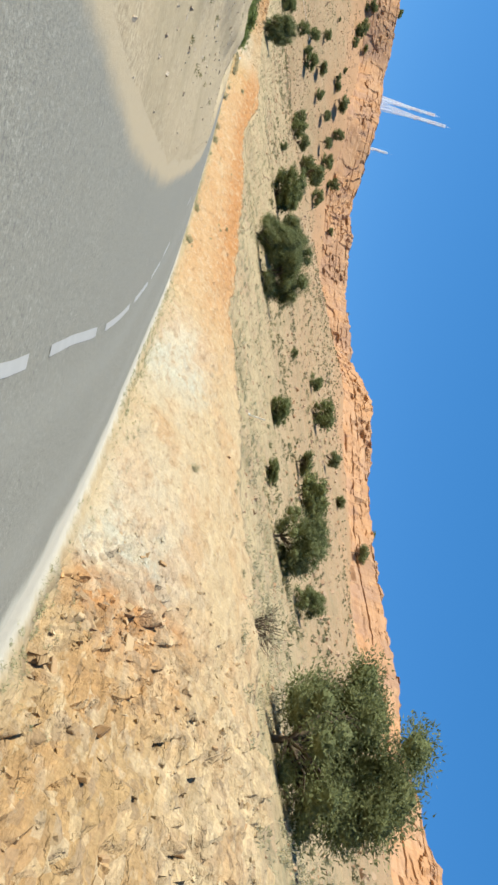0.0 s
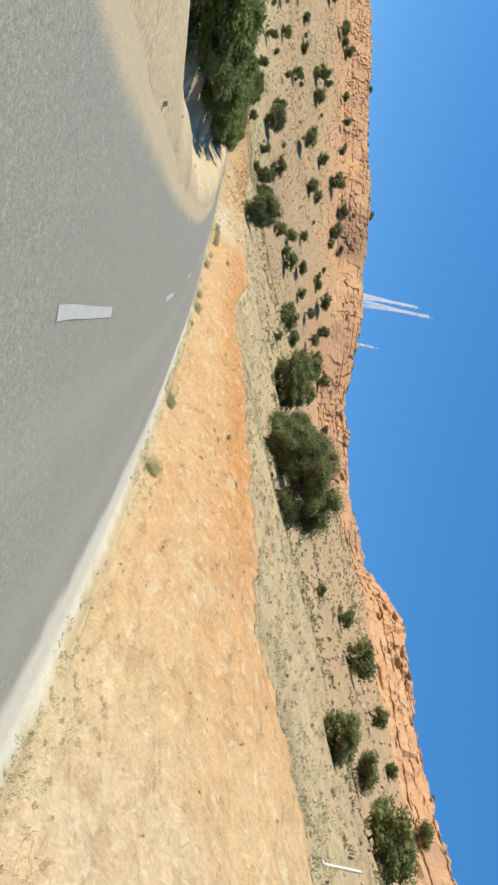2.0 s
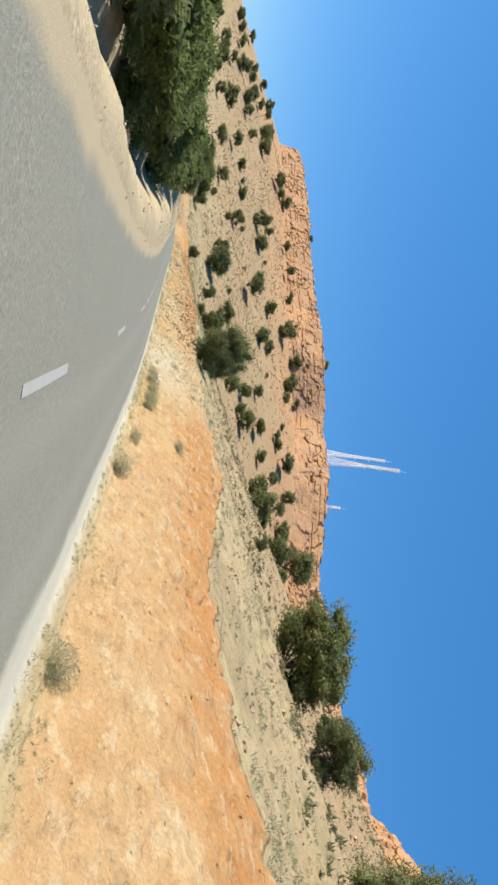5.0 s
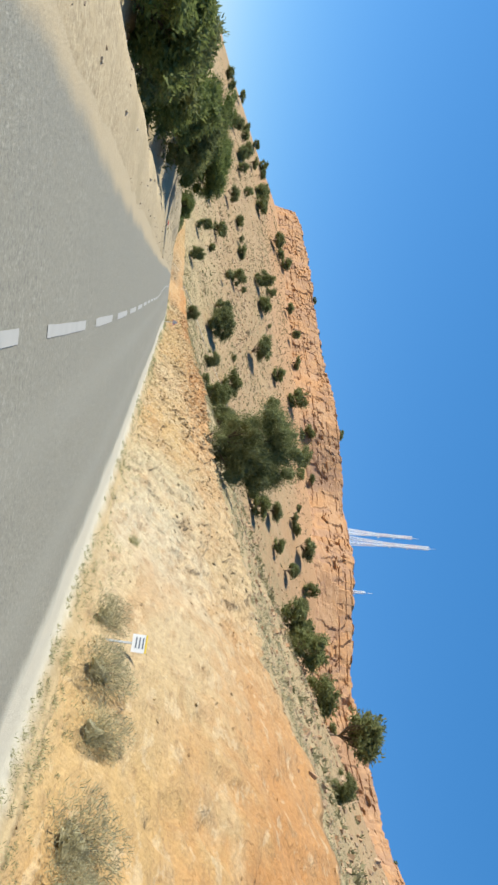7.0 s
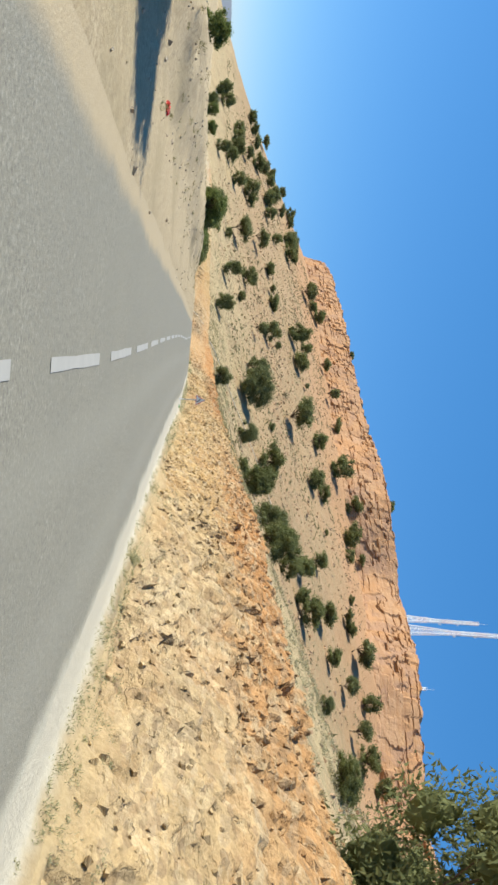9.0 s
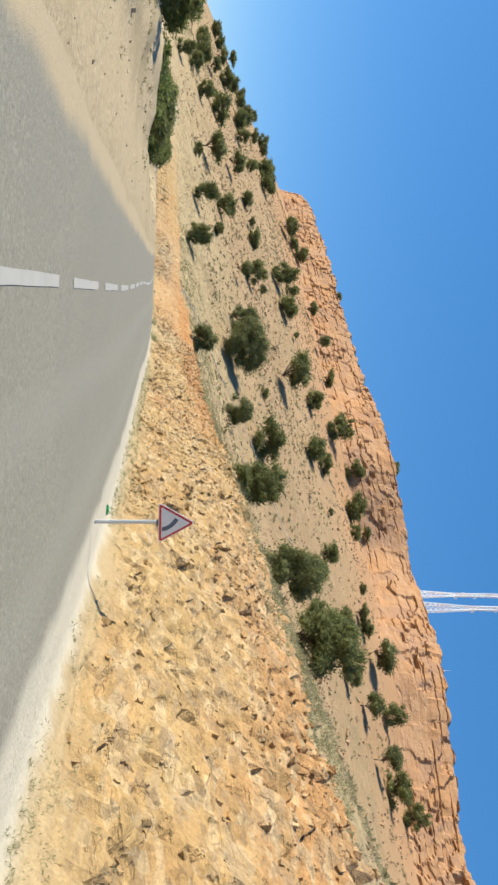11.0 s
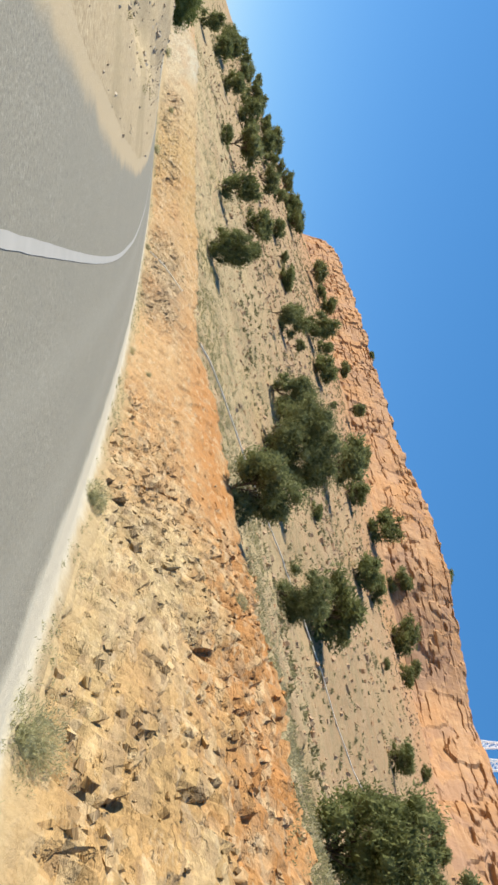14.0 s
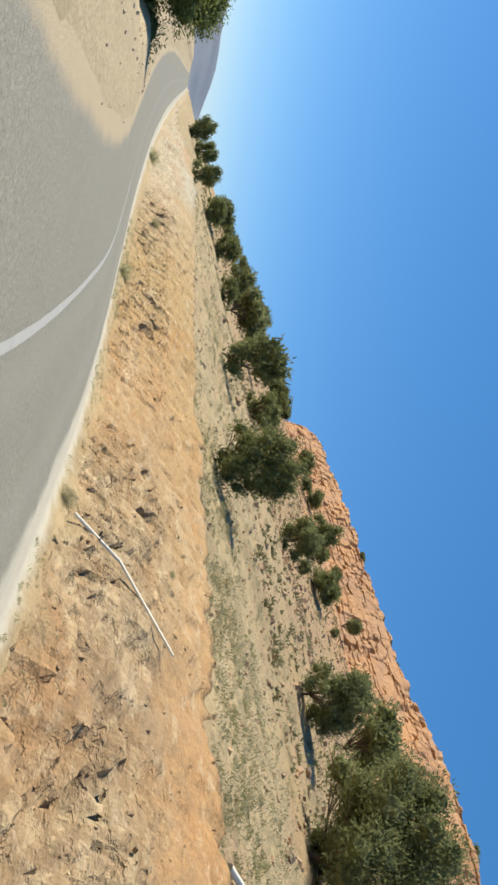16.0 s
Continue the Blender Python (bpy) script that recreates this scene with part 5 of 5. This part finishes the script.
mast(-178.3, 421.0, 76.0, 118.0, 3.6, 1.0, 9, "tall red and white lattice radio mast behind the cliff rim")
mast(-183.8, 425.0, 76.0, 112.5, 2.6, 0.8, 8, "red and white lattice radio mast beside the taller one")
mast(-164.0, 440.0, 76.0, 96.5, 1.4, 0.7, 5, "short red and white lattice mast on the plateau")

hut = new("equipment_hut")
hut.matrix_basis = pose(-172.5, 415.0, 76.5, 0, 0, 24)
bm = bmesh.new()
box(bm, (-2.0, -1.4, 0), (2.0, 1.4, 2.9))
part("wall", bm_mesh("wall", bm, WHITE), hut)
bm = bmesh.new()
box(bm, (-2.25, -1.65, 2.9), (2.25, 1.65, 3.1))
part("roof", bm_mesh("roof", bm, GALV), hut)
bm = bmesh.new()
box(bm, (-0.45, -1.46, 0.1), (0.45, -1.40, 2.1))
part("door", bm_mesh("door", bm, GALV), hut)
tagged(hut, "small white equipment hut on the cliff rim", "hut")


def triangle(side, r, n=6):
    """Outline of an upright triangle with rounded corners, its base edge at the bottom, about its centre."""
    R = side / math.sqrt(3) - r * 2
    pts = []
    for k in range(3):
        a = math.pi / 2 + k * 2 * math.pi / 3
        c = Vector((R * math.cos(a), R * math.sin(a)))
        for j in range(n + 1):
            b = a - math.pi / 3 + j / n * 2 * math.pi / 3
            pts.append((c.x + r * math.cos(b), c.y + r * math.sin(b)))
    return pts


def plate(pts, y0, y1, mat, name):
    """A flat plate in the x-z plane from y0 to y1."""
    bm = bmesh.new()
    f = bm.faces.new([bm.verts.new((x, y0, z)) for x, z in pts])
    g = bmesh.ops.extrude_face_region(bm, geom=[f])
    bmesh.ops.translate(bm, verts=[q for q in g["geom"] if isinstance(q, bmesh.types.BMVert)], vec=(0, y1 - y0, 0))
    bmesh.ops.recalc_face_normals(bm, faces=bm.faces)
    return bm_mesh(name, bm, mat)


def bend_sign(s, d):
    """Warning sign for a bend; its face looks back along the road."""
    x, y, z = at(s, d)
    ob = new("road_sign")
    h = float(np.interp(s, line_s, line_h))
    ob.matrix_basis = pose(float(x), float(y), float(z) - 0.05, 0, -1.5, math.degrees(h) - 90 + 4)
    bm = bmesh.new()
    box(bm, (-0.028, 0.012, -0.3), (0.028, 0.068, 1.62))
    bmesh.ops.bevel(bm, geom=[e for e in bm.edges if abs(e.verts[0].co.z - e.verts[1].co.z) > 1], offset=0.012, segments=2, affect="EDGES")
    part("post", bm_mesh("post", bm, GALV), ob)
    bm = bmesh.new()
    box(bm, (-0.05, 0.0, -0.24), (0.05, 0.014, -0.16))
    part("clamp", bm_mesh("clamp", bm, INK), ob, m=pose(0, 0, 1.27))
    me = plate(triangle(0.70, 0.035), -0.012, 0.0, WHITE, "panel")
    panel = part("panel", me, ob, "white triangular plate", pose(0, 0, 1.27))
    part("rim", plate(triangle(0.655, 0.03), -0.016, -0.012, RED, "rim"), panel, "red border")
    part("face", plate(triangle(0.545, 0.012), -0.020, -0.016, WHITE, "face"), panel)
    mid = [(0.105 - 0.02 * t - 0.155 * t * t, -0.145 + 0.27 * t - 0.03 * t * t) for t in np.linspace(0, 1, 12)]
    lo, hi = [], []
    for k, (px, pz) in enumerate(mid):
        a, b = mid[max(k - 1, 0)], mid[min(k + 1, 11)]
        n = Vector((-(b[1] - a[1]), b[0] - a[0])).normalized() * 0.034
        lo.append((px - n.x, pz - n.y))
        hi.append((px + n.x, pz + n.y))
    part("symbol", plate(lo + hi[::-1], -0.024, -0.020, INK, "symbol"), panel, "dark curved bend symbol")
    return tagged(ob, "triangular red-bordered bend warning sign on a steel post", "road sign")


bend_sign(218.7, 3.62)


def km_plate(s, d):
    ob = new("marker_plate")
    p = ground_at(s, d)
    h = float(np.interp(s, line_s, line_h))
    ob.matrix_basis = Matrix.Translation(p) @ pose(0, 0, 0, 0, 3, math.degrees(h) - 90 - 42)
    bm = bmesh.new()
    box(bm, (-0.015, 0.0, -0.3), (0.015, 0.03, 0.55))
    part("post", bm_mesh("post", bm, GALV), ob)
    bm = bmesh.new()
    box(bm, (-0.15, -0.012, 0.42), (0.15, 0.0, 0.66))
    board = part("board", bm_mesh("board", bm, WHITE), ob, "white board")
    for k in range(3):
        bm = bmesh.new()
        box(bm, (-0.10, -0.016, 0.475 + 0.055 * k), (0.08, -0.012, 0.495 + 0.055 * k))
        part("bar", bm_mesh("bar", bm, INK), board)
    bm = bmesh.new()
    box(bm, (-0.15, -0.016, 0.63), (0.15, -0.012, 0.66))
    part("stripe", bm_mesh("stripe", bm, plain("yellow enamel", (0.75, 0.55, 0.08), 0.4)), board, "yellow top edge")
    return tagged(ob, "small white marker plate on a short post among bushes", "marker plate")


km_plate(136.2, 5.2)


def marker_post(s, d):
    """A slim white post on the terrace."""
    ob = new("marker_post")
    ob.matrix_basis = Matrix.Translation(ground_at(s, d)) @ pose(0, 0, 0, 2, 3, 20)
    bm = bmesh.new()
    box(bm, (-0.04, -0.04, -0.3), (0.04, 0.04, 1.2))
    bmesh.ops.bevel(bm, geom=bm.edges[:], offset=0.015, segments=2, affect="EDGES")
    part("shaft", bm_mesh("shaft", bm, PIPE), ob)
    bm = bmesh.new()
    box(bm, (-0.09, -0.09, -0.1), (0.09, 0.09, 0.05))
    part("footing", bm_mesh("footing", bm, GALV), ob, "pale concrete footing")
    return tagged(ob, "slim off-white marker post standing on the scrubby terrace", "marker post")


marker_post(54.8, 15.1)


def pipe(points, r, label, lift):
    pts = []
    for x, y in points:
        s, d = along(np.array([float(x)]), np.array([float(y)]))
        pts.append((x, y, land(s, d)[2][0] + lift))
    pts = np.array(pts)
    u = np.linspace(0, 1, len(pts))
    t = np.linspace(0, 1, len(pts) * 7)
    fine = np.stack([np.interp(t, u, pts[:, k]) for k in range(3)], 1)
    for k in range(2):
        fine[:, k] = np.convolve(np.pad(fine[:, k], 3, mode="edge"), np.ones(7) / 7, "valid")
    fine[:, 2] = np.maximum(fine[:, 2], land(*along(fine[:, 0], fine[:, 1]))[2] + lift * 0.8)
    v, f = tube(fine, np.full(len(fine), r), 8)
    ob = new("water_pipe")
    part("pipe", mesh_np("pipe", v, f, [PIPE]), ob)
    for k in (len(fine) // 3, 2 * len(fine) // 3):
        v, f = tube([fine[k] - (fine[k + 1] - fine[k]) * 0.08, fine[k] + (fine[k + 1] - fine[k]) * 0.08], [r * 1.5, r * 1.5], 8)
        part("joint", mesh_np("joint", v, f, [GALV]), ob)
    return tagged(ob, label, "pipe")


pipe([(-167.6, 260.6), (-166.9, 264), (-166.5, 268), (-165.7, 270.8), (-164.6, 274.8), (-164, 283), (-160, 291), (-154, 297.5), (-145, 310)], 0.06,
     "pale plastic water pipe laid down the slope", 0.16)
bm = bmesh.new()
foot, knee, tip = (ground_at(s, d) + Vector((0.12, -0.16, up)) for s, d, up in ((315.2, 4.95, 0.12), (315.1, 5.75, 0.30), (313.5, 6.6, 0.22)))
rod(bm, foot, knee, 0.036, 8)
rod(bm, knee, tip, 0.034, 8, 0.026)
tagged(part("leaning_pole", bm_mesh("leaning_pole", bm, PIPE)), "thin pale wooden pole leaning on the cut", "pole")


def crumple(name, s, d, size, mat, seed, label):
    r = np.random.RandomState(seed)
    bm = bmesh.new()
    bmesh.ops.create_icosphere(bm, subdivisions=3, radius=1)
    for q in bm.verts:
        q.co *= 0.6 + 0.7 * r.rand()
        q.co.z = abs(q.co.z) * 0.55
    ob = part(name, bm_mesh(name, bm, mat), m=Matrix.Translation(ground_at(s, d)) @ Matrix.Scale(size, 4))
    return tagged(ob, label, "litter")


crumple("plastic_bag", 222.3, 4.3, 0.10, LITTER_GREEN, 3, "crumpled green plastic bag on the verge")
crumple("plastic_litter", 183.5, -4.6, 0.14, LITTER_RED, 4, "scrap of red plastic on the gravel")
